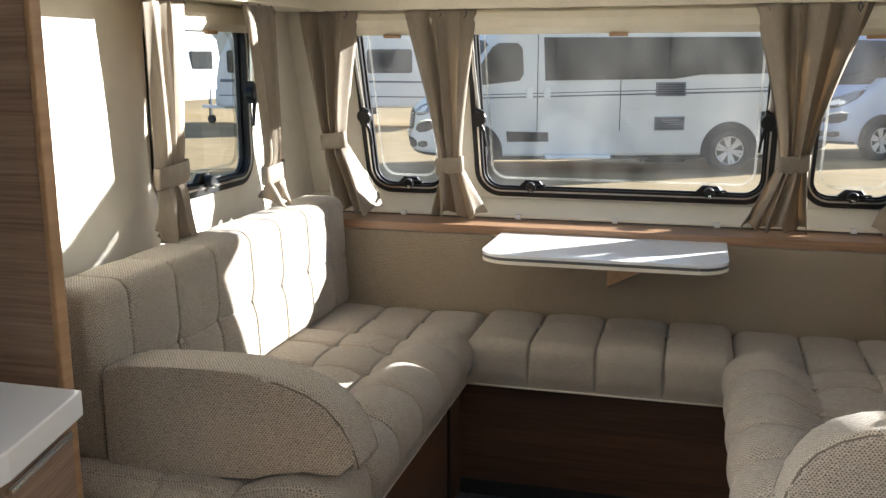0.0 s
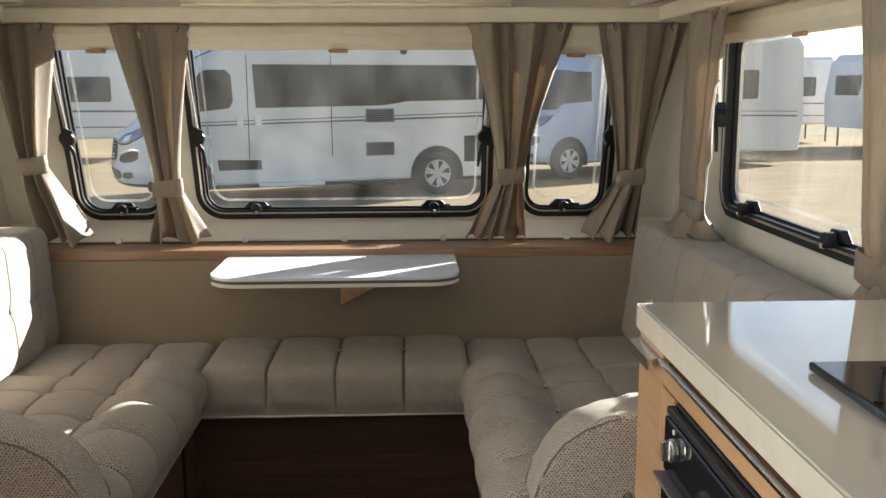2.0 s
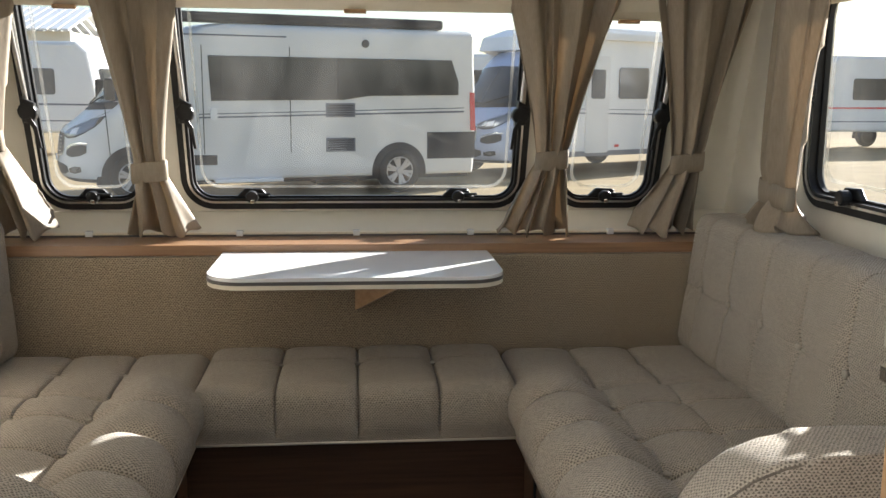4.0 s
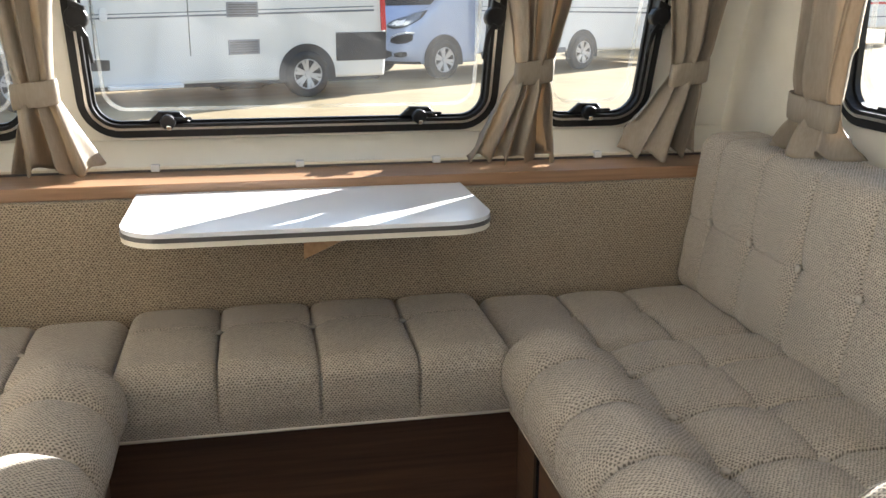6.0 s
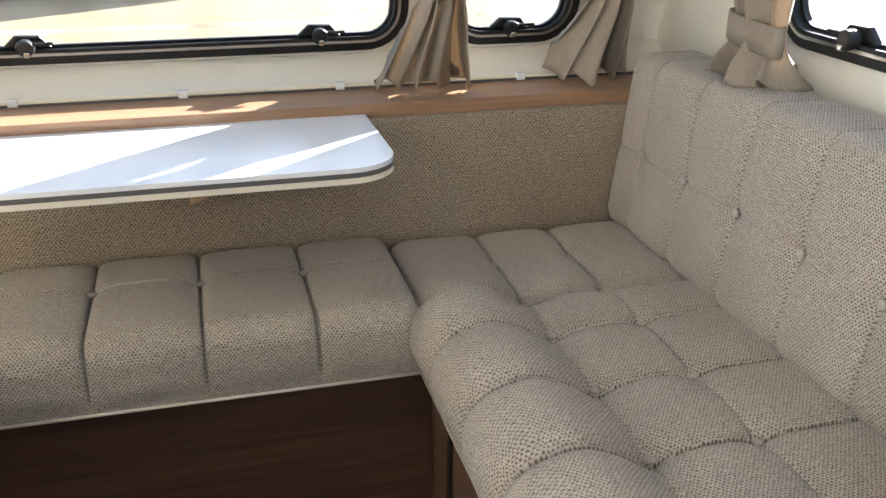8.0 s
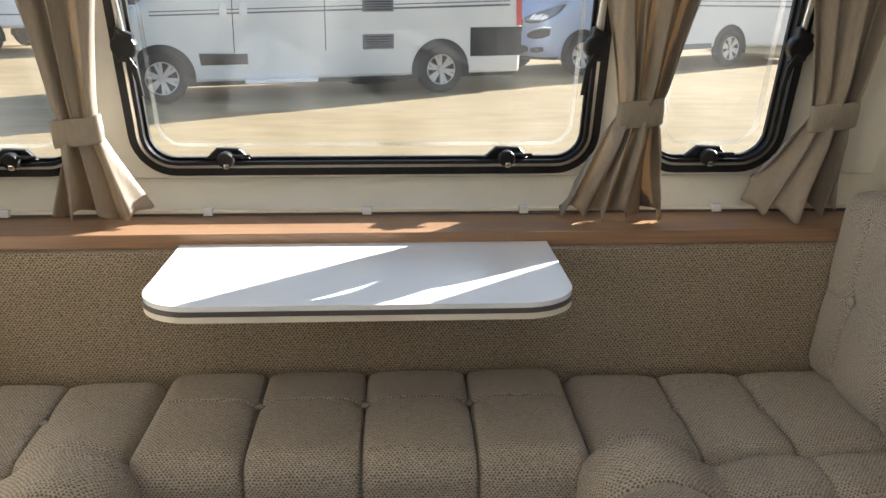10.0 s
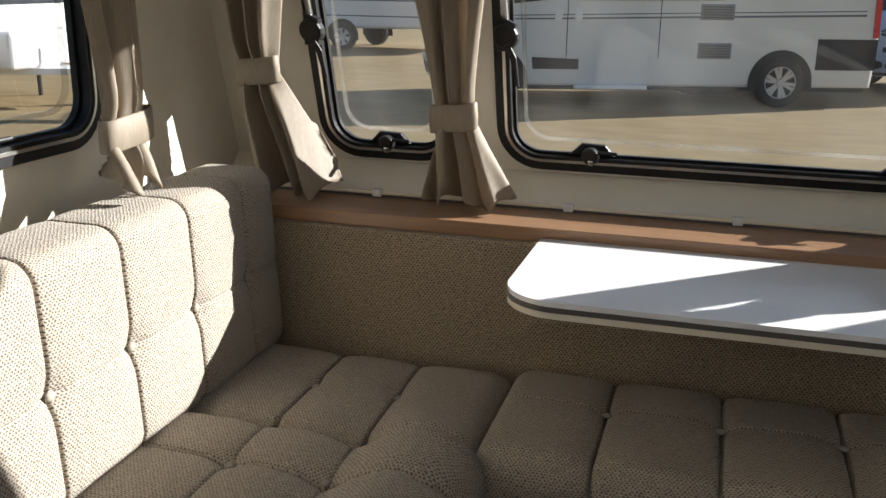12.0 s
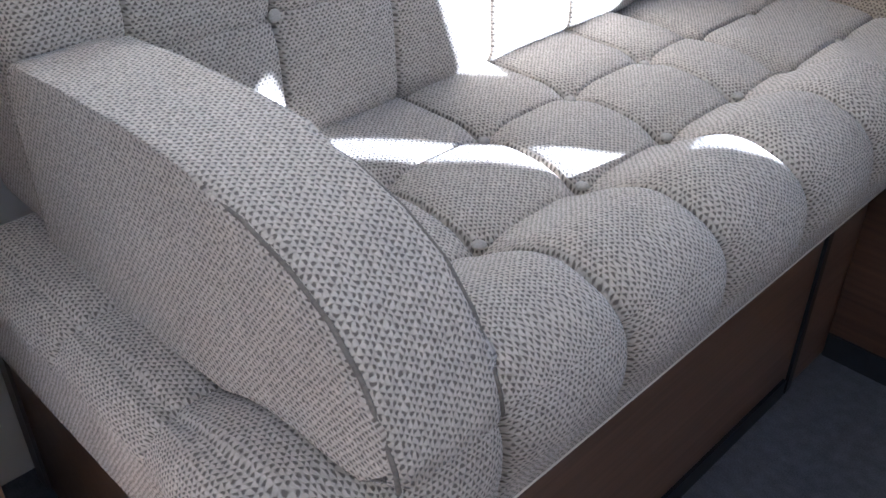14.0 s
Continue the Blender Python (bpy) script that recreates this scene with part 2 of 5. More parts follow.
def prism(points, axis, a, b, bevel=0.0, seg=2):
    """Polygon of (u, v) points drawn out along axis from a to b; (u, v) are the other two axes in order."""
    bm = bmesh.new()

    def put(u, v, w):
        return {"x": (w, u, v), "y": (u, w, v), "z": (u, v, w)}[axis]
    lo = [bm.verts.new(put(u, v, a)) for u, v in points]
    hi = [bm.verts.new(put(u, v, b)) for u, v in points]
    caps = [bm.faces.new(lo), bm.faces.new(hi)]
    k = len(points)
    for i in range(k):
        bm.faces.new((lo[i], lo[(i + 1) % k], hi[(i + 1) % k], hi[i]))
    if bevel:
        edges = [e for f in caps for e in f.edges]
        bmesh.ops.bevel(bm, geom=edges, offset=bevel, segments=seg, profile=0.5, affect="EDGES")
    return bm


def round_rect(u0, u1, v0, v1, r, k=8):
    pts = []
    for cu, cv, a0 in ((u1 - r, v1 - r, 0), (u0 + r, v1 - r, 90), (u0 + r, v0 + r, 180), (u1 - r, v0 + r, 270)):
        for i in range(k + 1):
            a = radians(a0 + 90 * i / k)
            pts.append((cu + r * math.cos(a), cv + r * math.sin(a)))
    return pts


def tube(points, r, k=8, closed=False):
    """A round bar along points."""
    bm = bmesh.new()
    rings, n = [], len(points)
    pts = [Vector(p) for p in points]
    for i, p in enumerate(pts):
        a = pts[i - 1] if i or closed else p
        b = pts[(i + 1) % n] if i < n - 1 or closed else p
        d = (b - a).normalized()
        s = d.orthogonal().normalized() if not rings else None
        if s is None:
            s = (last - d * last.dot(d)).normalized()
        last = s
        t = d.cross(s)
        rings.append([bm.verts.new(p + r * (math.cos(2 * math.pi * j / k) * s + math.sin(2 * math.pi * j / k) * t)) for j in range(k)])
    for i in range(n if closed else n - 1):
        q, w = rings[i], rings[(i + 1) % n]
        for j in range(k):
            bm.faces.new((q[j], q[(j + 1) % k], w[(j + 1) % k], w[j]))
    if not closed:
        bm.faces.new(rings[0][::-1])
        bm.faces.new(rings[-1])
    return bm


def cyl(p0, p1, r, k=20, bevel=0.0):
    bm = bmesh.new()
    p0, p1 = Vector(p0), Vector(p1)
    d = p1 - p0
    bmesh.ops.create_cone(bm, cap_ends=True, segments=k, radius1=r, radius2=r, depth=d.length)
    if bevel:
        bmesh.ops.bevel(bm, geom=[e for e in bm.edges if len(e.link_faces) == 2 and abs(e.verts[0].co.z - e.verts[1].co.z) < 1e-6], offset=bevel, segments=2, profile=0.5, affect="EDGES")
    m = Matrix.Translation((p0 + p1) / 2) @ d.to_track_quat("Z", "Y").to_matrix().to_4x4()
    bm.transform(m)
    return bm


def holed(outer, holes, put, thick):
    """A board with openings: 2D loops filled, then given thickness. put(u, v, w) maps to the world; w runs 0..thick."""
    bm = bmesh.new()
    for w, flip in ((0.0, False), (thick, True)):
        edges = []
        for loop in (outer, *holes):
            vs = [bm.verts.new((u, v, w)) for u, v in loop]
            edges += [bm.edges.new((vs[i], vs[(i + 1) % len(vs)])) for i in range(len(vs))]
        bmesh.ops.triangle_fill(bm, use_beauty=True, edges=edges)
    bm.verts.ensure_lookup_table()
    base, half = 0, len(bm.verts) // 2
    for loop in (outer, *holes):
        k = len(loop)
        for i in range(k):
            a, b = base + i, base + (i + 1) % k
            bm.faces.new((bm.verts[a], bm.verts[b], bm.verts[b + half], bm.verts[a + half]))
        base += k
    for v in bm.verts:
        v.co = Vector(put(*v.co))
    return bm


def ring(outer, inner, put, w0, w1):
    """A frame between two loops with the same number of points."""
    bm = bmesh.new()
    k = len(outer)
    r = [[bm.verts.new(put(u, v, w)) for u, v in loop] for loop, w in ((outer, w0), (outer, w1), (inner, w1), (inner, w0))]
    for s in range(4):
        a, b = r[s], r[(s + 1) % 4]
        for i in range(k):
            bm.faces.new((a[i], a[(i + 1) % k], b[(i + 1) % k], b[i]))
    return bm


def soft_box(name, size, r, cell, push, material, lines=((), (), ()), sole=0.8):
    """An upholstered block from 0 to size: a fine shell with rounded edges; push(P, N) gives the swelling of every point along its normal."""
    w, d, h = size
    ticks = []
    for s, seams in zip(size, lines):
        t = list(np.linspace(0, s, max(2, int(round(s / cell))) + 1))
        for q in seams:
            t = [v for v in t if abs(v - q) > 0.0068 or v in (0.0, s)] + [q + d for d in (-0.0065, -0.004, -0.0022, -0.0009, 0.0, 0.0009, 0.0022, 0.004, 0.0065)]
        ticks.append(np.array(sorted(t)))
    n = [len(t) - 1 for t in ticks]
    pts, quads, axes = [], [], []
    off = 0
    for ax in range(3):
        u, v = [a for a in range(3) if a != ax]
        for side in (0, 1):
            gu, gv = np.meshgrid(np.arange(n[u] + 1), np.arange(n[v] + 1), indexing="ij")
            p = np.zeros((gu.size, 3), int)
            p[:, u], p[:, v], p[:, ax] = gu.ravel(), gv.ravel(), side * n[ax]
            idx = np.arange(gu.size).reshape(gu.shape) + off
            q = np.stack([idx[:-1, :-1], idx[1:, :-1], idx[1:, 1:], idx[:-1, 1:]], -1).reshape(-1, 4)
            if (side == 0) ^ (ax == 1):
                q = q[:, ::-1]
            pts.append(p)
            quads.append(q)
            axes += [(u, v)] * len(q)
            off += gu.size
    pts, quads = np.concatenate(pts), np.concatenate(quads)
    uniq, inv = np.unique(pts, axis=0, return_inverse=True)
    quads = inv.reshape(-1)[quads]
    P = np.stack([ticks[a][uniq[:, a]] for a in range(3)], -1)
    flat = P[quads]
    ax2 = np.array(axes)
    k = np.arange(len(quads))[:, None]
    uvs = np.stack([flat[k, np.arange(4)[None, :], ax2[:, :1]], flat[k, np.arange(4)[None, :], ax2[:, 1:]]], -1)
    S = np.array(size)
    core = np.clip(P, r, S - r)
    D = P - core
    L = np.linalg.norm(D, axis=1, keepdims=True)
    N = D / np.maximum(L, 1e-9)
    P = core + N * r
    under = (N[:, 2:3] < -0.01) * sole
    P = P * (1 - under) + (core + D) * under
    P = P + N * push(P, N)[:, None]
    me = bpy.data.meshes.new(name)
    me.from_pydata(P.tolist(), [], quads.tolist())
    me.uv_layers.new(name="cloth").data.foreach_set("uv", uvs.astype(np.float32).ravel())
    me.materials.append(material)
    me.shade_smooth()
    return me


def near(a, lines):
    return np.min(np.abs(a[:, None] - np.array(lines)[None, :]), axis=1)


def quilted(a, la, b, lb, puff, reach=0.035, groove=0.007):
    """Swelling between two sets of stitched lines, with a dimple where they cross."""
    da, db = near(a, la), near(b, lb)
    s = puff * (1 - np.exp(-da / reach)) * (1 - np.exp(-db / reach))
    s -= groove * np.exp(-(da / 0.0045) ** 2) + groove * np.exp(-(db / 0.0045) ** 2)
    s -= 0.010 * np.exp(-(da ** 2 + db ** 2) / 0.022 ** 2)
    return s


def button_mesh():
    bm = bmesh.new()
    bmesh.ops.create_uvsphere(bm, u_segments=12, v_segments=6, radius=0.0085)
    for v in bm.verts:
        v.co.z *= 0.5
    me = bpy.data.meshes.new("button")
    bm.to_mesh(me)
    bm.free()
    me.materials.append(BUTTON_CLOTH)
    me.shade_smooth()
    return me


BUTTON = button_mesh()
XW = 1.06          # half width between the side walls


# ---- front wall with its windows ----
def front(u, v, w=0.0):
    """u across, v the height; w towards the outside. The wall leans in above the lower moulding."""
    return (u, 0.095 - 0.30 * (v - 0.80) + w, v)


def side(sign):
    return lambda u, v, w=0.0: (sign * (XW + w), u, v)


WIN_FRONT = [(-0.848, -0.548), (-0.467, 0.467), (0.548, 0.848)]
WZ0, WZ1 = 0.797, 1.425
holes = [round_rect(a + 0.012, b - 0.012, WZ0 + 0.012, WZ1 - 0.012, 0.075) for a, b in WIN_FRONT]
tagged(part("wall_front", holed([(-XW - 0.03, 0.79), (XW + 0.03, 0.79), (XW + 0.03, 1.44), (-XW - 0.03, 1.44)], holes, front, 0.02), CREAM), "cream board front wall with three window openings", "wall", kind="structure")
tagged(part("wall_front_lower", prism([(0.012, 0.72), (0.0975, 0.789), (0.14, 0.789), (0.14, 0.0), (0.09, 0.0), (0.09, 0.72)], "x", -XW - 0.03, XW + 0.03), CREAM), "cream moulded panel below the front windows", "wall", kind="structure")


def window(name, u0, u1, v0, v1, put, inward, latches, stays, label, blind=True):
    """A hinged acrylic caravan window with rubber surround, latches and side stays."""
    top = empty(name)
    s = -1
    r = 0.085
    out = round_rect(u0, u1, v0, v1, r)
    mid = round_rect(u0 + 0.014, u1 - 0.014, v0 + 0.014, v1 - 0.014, r - 0.014)
    inn = round_rect(u0 + 0.03, u1 - 0.03, v0 + 0.03, v1 - 0.03, r - 0.03)
    inn2 = round_rect(u0 + 0.036, u1 - 0.036, v0 + 0.036, v1 - 0.036, r - 0.036)
    part("window_frame", ring(out, inn, put, -0.012, 0.014), BLACK, top, "black rubber window surround")
    part("bright_strip", ring(round_rect(u0 + 0.017, u1 - 0.017, v0 + 0.017, v1 - 0.017, r - 0.017), round_rect(u0 + 0.0225, u1 - 0.0225, v0 + 0.0225, v1 - 0.0225, r - 0.0225), put, -0.0155, -0.0125), SILVER, top, "bright metal strip in the surround")
    part("inner_seal", ring(inn, inn2, put, 0.006, 0.018), BLACK, top)
    bm = bmesh.new()
    bm.faces.new([bm.verts.new(put(u, v, 0.022)) for u, v in round_rect(u0 + 0.01, u1 - 0.01, v0 + 0.01, v1 - 0.01, r - 0.01)])
    pane = part("pane", bm, GLASS, top, "clear acrylic pane, slightly dusty")
    pane.visible_shadow = False
    rim = part("pane_rim", ring(round_rect(u0 + 0.05, u1 - 0.05, v0 + 0.058, v1 - 0.05, 0.05), round_rect(u0 + 0.057, u1 - 0.057, v0 + 0.065, v1 - 0.057, 0.045), put, 0.012, 0.020), ACRYLIC_EDGE, top, "moulded step of the double pane")
    rim.visible_shadow = False
    for u in latches:
        base = part("latch", prism([(u - 0.045, v0 + 0.034), (u + 0.045, v0 + 0.034), (u + 0.026, v0 + 0.056), (u - 0.02, v0 + 0.058)], "y", 0, 0.016, 0.003), BLACK, top, "black plastic window latch")
        for v in base.data.vertices:
            v.co = Vector(put(v.co.x, v.co.z, -0.004 + v.co.y))
        knob = part("latch_knob", cyl((u, 0.0, v0 + 0.036), (u, 0.026, v0 + 0.036), 0.017, 14, 0.004), BLACK, base, smooth=False)
        lever = part("latch_lever", box(u - 0.005, u + 0.052, 0.012, 0.02, v0 + 0.04, v0 + 0.047, 0.003), BLACK, base)
        pin = part("latch_pin", box(u - 0.004, u + 0.008, 0.018, 0.03, v0 + 0.018, v0 + 0.03, 0.003), CHROME, base)
        for o in (knob, lever, pin):
            for v in o.data.vertices:
                v.co = Vector(put(v.co.x, v.co.z, -0.006 - v.co.y))
    for u, dirn in stays:
        arm = part("window_stay", tube([(u, 0.0, v0 + 0.285), (u + 0.006 * dirn, 0.004, v0 + 0.42), (u + 0.008 * dirn, 0.006, v1 - 0.05)], 0.006), SILVER, top, "aluminium window stay")
        hub = part("stay_knob", cyl((u, -0.014, v0 + 0.262), (u, 0.014, v0 + 0.262), 0.024, 14, 0.005), BLACK, arm, "black stay knob")
        ratchet = part("stay_block", prism([(u - 0.016, v0 + 0.235), (u + 0.014, v0 + 0.235), (u + 0.02, v0 + 0.285), (u - 0.01, v0 + 0.30)], "y", -0.012, 0.012, 0.003), BLACK, arm)
        lev = part("stay_lever", prism([(u - dirn * 0.008, v0 + 0.25), (u - dirn * 0.02, v0 + 0.225), (u - dirn * 0.024, v0 + 0.17), (u - dirn * 0.017, v0 + 0.17), (u - dirn * 0.011, v0 + 0.222), (u + dirn * 0.004, v0 + 0.245)], "y", 0.008, 0.016, 0.002), BLACK, arm)
        for o in (arm, hub, ratchet, lev):
            for v in o.data.vertices:
                v.co = Vector(put(v.co.x, v.co.z, -0.03 - v.co.y))
    tagged(top, label, "window", kind="structure")
    return top


window("window_1", *WIN_FRONT[0], WZ0, WZ1, front, 1, [-0.70], [(-0.825, -1)], "small black-framed front window with acrylic pane")
window("window_2", *WIN_FRONT[1], WZ0, WZ1, front, 1, [-0.281, 0.281], [(-0.437, -1), (0.437, 1)], "wide black-framed front window with acrylic pane")
window("window_3", *WIN_FRONT[2], WZ0, WZ1, front, 1, [0.695], [(0.825, 1)], "small black-framed front window with acrylic pane")

# ---- side walls ----
SIDE_WIN = {1: (-1.42, -0.375), -1: (-0.90, -0.375)}
for sgn, nm in ((1, "wall_right"), (-1, "wall_left")):
    a, b = SIDE_WIN[sgn]
    hole = [round_rect(a + 0.012, b - 0.012, 0.88 if sgn > 0 else 0.896, 1.368, 0.075)]
    if sgn < 0:
        hole.append(round_rect(-2.88, -2.22, 0.06, 1.88, 0.05))
    outer = [(-4.2, 0.0), (0.14, 0.0), (0.14, 0.72), (0.12, 0.80), (-0.09, 1.44), (-0.49, 1.95), (-4.2, 1.95)]
    tagged(part(nm, holed(outer, hole, side(sgn), 0.035), CREAM), "plain cream side wall with a window opening", "wall", kind="structure")
window("window_4", *SIDE_WIN[1], 0.868, 1.38, side(1), 1, [-0.581, -1.057], [(-0.405, 1)], "wide black-framed side window with acrylic pane")
window("window_5", *SIDE_WIN[-1], 0.884, 1.38, side(-1), 1, [-0.655], [(-0.405, 1)], "black-framed side window with acrylic pane")

# ---- floor, ceiling, back ----
tagged(part("floor", box(-XW - 0.03, XW + 0.03, -4.2, 0.12, -0.05, 0.0), VINYL), "dark grey carpeted floor", "floor", kind="structure")
tagged(part("wall_back", holed([(-XW - 0.03, 0), (XW + 0.03, 0), (XW + 0.03, 1.95), (-XW - 0.03, 1.95)], [round_rect(-0.52, 0.52, 0.94, 1.56, 0.06)], lambda u, v, w: (u, -4.2 - w, v), 0.04), CREAM), "plain cream back wall", "wall", kind="structure")
tagged(part("ceiling", holed([(-XW - 0.04, -4.24), (XW + 0.04, -4.24), (XW + 0.04, -0.485), (-XW - 0.04, -0.485)], [round_rect(-0.34, 0.34, -2.34, -1.66, 0.05)], lambda u, v, w: (u, v, 1.95 + w), 0.03), CREAM), "plain cream ceiling", "ceiling", kind="structure")
SK = (-0.42, 0.48, 1.462, 1.935)


def slope(u, v, w=0.0):
    """The raked panel above the front shelf."""
    return (u, -0.09 - (v - 1.44) * 0.40 / 0.51 + w * 0.78, v + w * 0.62)


tagged(part("ceiling_front", holed([(-XW - 0.03, 1.44), (XW + 0.03, 1.44), (XW + 0.03, 1.955), (-XW - 0.03, 1.955)], [round_rect(*SK, 0.05)], slope, 0.03), CREAM), "raked cream ceiling panel around a skylight", "ceiling", kind="structure")
sk = empty("skylight")
part("skylight_frame", ring(round_rect(SK[0] - 0.03, SK[1] + 0.03, SK[2] - 0.03, SK[3] + 0.03, 0.06), round_rect(*SK, 0.05), slope, -0.012, -0.001), CREAM_TRIM, sk)
for i in range(3):
    part("blind_slat", prism([(-0.128 - 0.021 * i, 1.458 + 0.0265 * i), (-0.134 - 0.021 * i, 1.463 + 0.0265 * i), (-0.150 - 0.021 * i, 1.487 + 0.0265 * i), (-0.144 - 0.021 * i, 1.487 + 0.0265 * i)], "x", SK[0] - 0.005, SK[1] + 0.005, 0.001), CREAM_TRIM, sk, "cream blind slat")
    part("frame_rib", box(SK[0] - 0.02, SK[1] + 0.02, -0.135 - 0.012 * i, -0.127 - 0.012 * i, 1.437 + 0.009 * i, 1.4445 + 0.009 * i, 0.002), CREAM_TRIM, sk)
bm = bmesh.new()
bm.faces.new([bm.verts.new(slope(u, v, 0.02)) for u, v in round_rect(SK[0] - 0.01, SK[1] + 0.01, SK[2] - 0.01, SK[3] + 0.01, 0.05)])
part("pane", bm, GLASS, sk).visible_shadow = False
tagged(sk, "skylight with ribbed cream blind frame above the front shelf", "skylight", kind="structure")

# pelmet shelf round the front and sides, with the lockers above it
tagged(part("trim_front", prism([(-0.155, 1.392), (-0.05, 1.392), (-0.05, 1.43), (-0.15, 1.434), (-0.155, 1.428)], "x", -0.985, 0.985), CREAM_TRIM), "cream pelmet shelf above the front curtains", "trim", kind="structure")
for sgn in (1, -1):
    x0, x1 = sorted((sgn * 0.925, sgn * 1.058))
    tagged(part("trim_side", box(x0, x1, -1.9 if sgn > 0 else -1.55, -0.10, 1.394, 1.437, 0.004), CREAM_TRIM), "cream pelmet above the side curtains", "trim", kind="structure")
    pts = [(-0.30, 1.442)] + [(-0.30 - 0.12 * (1 - math.cos(a)), 1.442 + 0.10 * math.sin(a)) for a in (0.3, 0.6, 0.9, 1.2, 1.57)] + [(-0.62, 1.84), (-1.7, 1.84), (-1.7, 1.442)]
    lk = empty("overhead_locker")
    a, b = sorted((sgn * 0.82, sgn * 1.056))
    part("locker_body", prism(pts, "x", a, b, 0.03, 4), CREAM_TRIM, lk, smooth=True)
    spot = part("reading_spot", cyl((sgn * 0.90, -0.40, 1.4375), (sgn * 0.90, -0.40, 1.446), 0.05, 24, 0.003), BLACK, lk, "small dark oval reading lamp")
    part("spot_arm", tube([(sgn * 0.88, -0.39, 1.436), (sgn * 0.84, -0.36, 1.428), (sgn * 0.80, -0.33, 1.43)], 0.007), CHROME, spot)
    tagged(lk, "rounded cream overhead locker with a reading lamp", "locker", "overhead lockers")

# roller blind cassettes over the windows
def cassette(u0, u1, put, v, high=0.07):
    top = empty("roller_blind")
    bm = bmesh.new()
    prof = [(-0.004, v + high), (-0.004, v - 0.004), (-0.03, v - 0.004), (-0.043, v + 0.015), (-0.046, v + 0.04), (-0.036, v + high - 0.01), (-0.02, v + high)]
    a = [bm.verts.new(put(u0, q, w)) for w, q in prof]
    b = [bm.verts.new(put(u1, q, w)) for w, q in prof]
    bm.faces.new(a)
    bm.faces.new(b)
    for i in range(len(prof)):
        bm.faces.new((a[i], a[(i + 1) % len(prof)], b[(i + 1) % len(prof)], b[i]))
    part("cassette", bm, CREAM_TRIM, top)
    c = (u0 + u1) / 2
    tab = part("pull_tab", box(c - 0.028, c + 0.028, 0.0, 0.012, v - 0.013, v - 0.003, 0.002), OAK, top)
    for w in tab.data.vertices:
        w.co = Vector(put(w.co.x, w.co.z, -0.03 - w.co.y))
    tagged(top, "cream roller blind cassette pulled up over the window", "blind", "roller blinds")


for (a, b), low in zip(WIN_FRONT, (1.322, 1.322, 1.308)):
    cassette(a + 0.005, b - 0.005, front, low, 1.392 - low)
cassette(SIDE_WIN[1][0], SIDE_WIN[1][1], side(1), 1.325)
cassette(SIDE_WIN[-1][0], SIDE_WIN[-1][1], side(-1), 1.325)

# ---- front shelf, curtain rail, table ----
tagged(part("front_shelf", box(-1.05, 1.05, -0.135, 0.011, 0.708, 0.735, 0.002), SHELF_WOOD), "walnut-coloured window shelf under the front windows", "shelf", kind="structure")
tagged(part("shelf_support", box(-1.05, 1.05, 0.012, 0.088, 0.0, 0.70), WOOD_SHADED), "wooden carcass behind the front seat", "panel", kind="structure")
rail = empty("curtain_rail")
part("track", box(-0.98, 0.98, -0.006, 0.006, 0.741, 0.747, 0.001), CREAM_TRIM, rail)
part("groove", box(-0.98, 0.98, -0.003, 0.011, 0.7352, 0.7405), DARK_EDGE, rail)
for cx in (-0.695, -0.308, 0.0, 0.308, 0.695):
    part("rail_clip", box(cx - 0.009, cx + 0.009, -0.013, 0.004, 0.737, 0.752, 0.002), WHITE_TOP, rail)
tagged(rail, "thin cream curtain rail with white clips", "rail")
tagged(part("seat_back_panel", box(-0.90, 0.90, -0.148, -0.125, 0.42, 0.7075, 0.004), PANEL_FABRIC), "brown woven fabric panel behind the front seat", "panel", kind="structure")

table = empty("pull_out_table", (0, -0.14, 0.703))


def table_loop(g):
    x, yb, yf, r = 0.336 + g, -0.1365, -0.470 - g, 0.085
    pts = [(x, yb)]
    pts += [(x - r + r * math.cos(a), yf + r - r * math.sin(a)) for a in [i * math.pi / 24 for i in range(13)]]
    pts += [(-x + r - r * math.sin(a), yf + r - r * math.cos(a)) for a in [i * math.pi / 24 for i in range(13)]]
    return [(px, py + 0.14) for px, py in pts + [(-x, yb)]]


part("tabletop", prism(table_loop(0.0), "z", 0.006, 0.014, 0.002), WHITE_TOP, table, "glossy white tabletop")
part("edge_strip", prism(table_loop(0.001), "z", -0.002, 0.0058), DARK_EDGE, table, "dark edge strip")
part("underside", prism(table_loop(0.0), "z", -0.012, -0.0022, 0.003), CREAM_TRIM, table, "pale rounded lower edge")
br = bmesh.new()
tri = [Vector((0.0, -0.012, -0.135)), Vector((0.0, -0.012, -0.0125)), Vector((0.19, -0.17, -0.0125)), Vector((0.15, -0.13, -0.03))]
nrm = Vector((0.165, 0.19, 0)).normalized() * 0.008
fa = [br.verts.new(p + nrm) for p in tri]
fb = [br.verts.new(p - nrm) for p in tri]
br.faces.new(fa)
br.faces.new(fb[::-1])
for i in range(4):
    br.faces.new((fa[i], fb[i], fb[(i + 1) % 4], fa[(i + 1) % 4]))
part("bracket", br, OAK, table, "folding wooden bracket")
tagged(table, "white pull-out table slid from under the window shelf", "table")

# ---- seating ----
SEAT_Z0, SEAT_Z1 = 0.345, 0.472


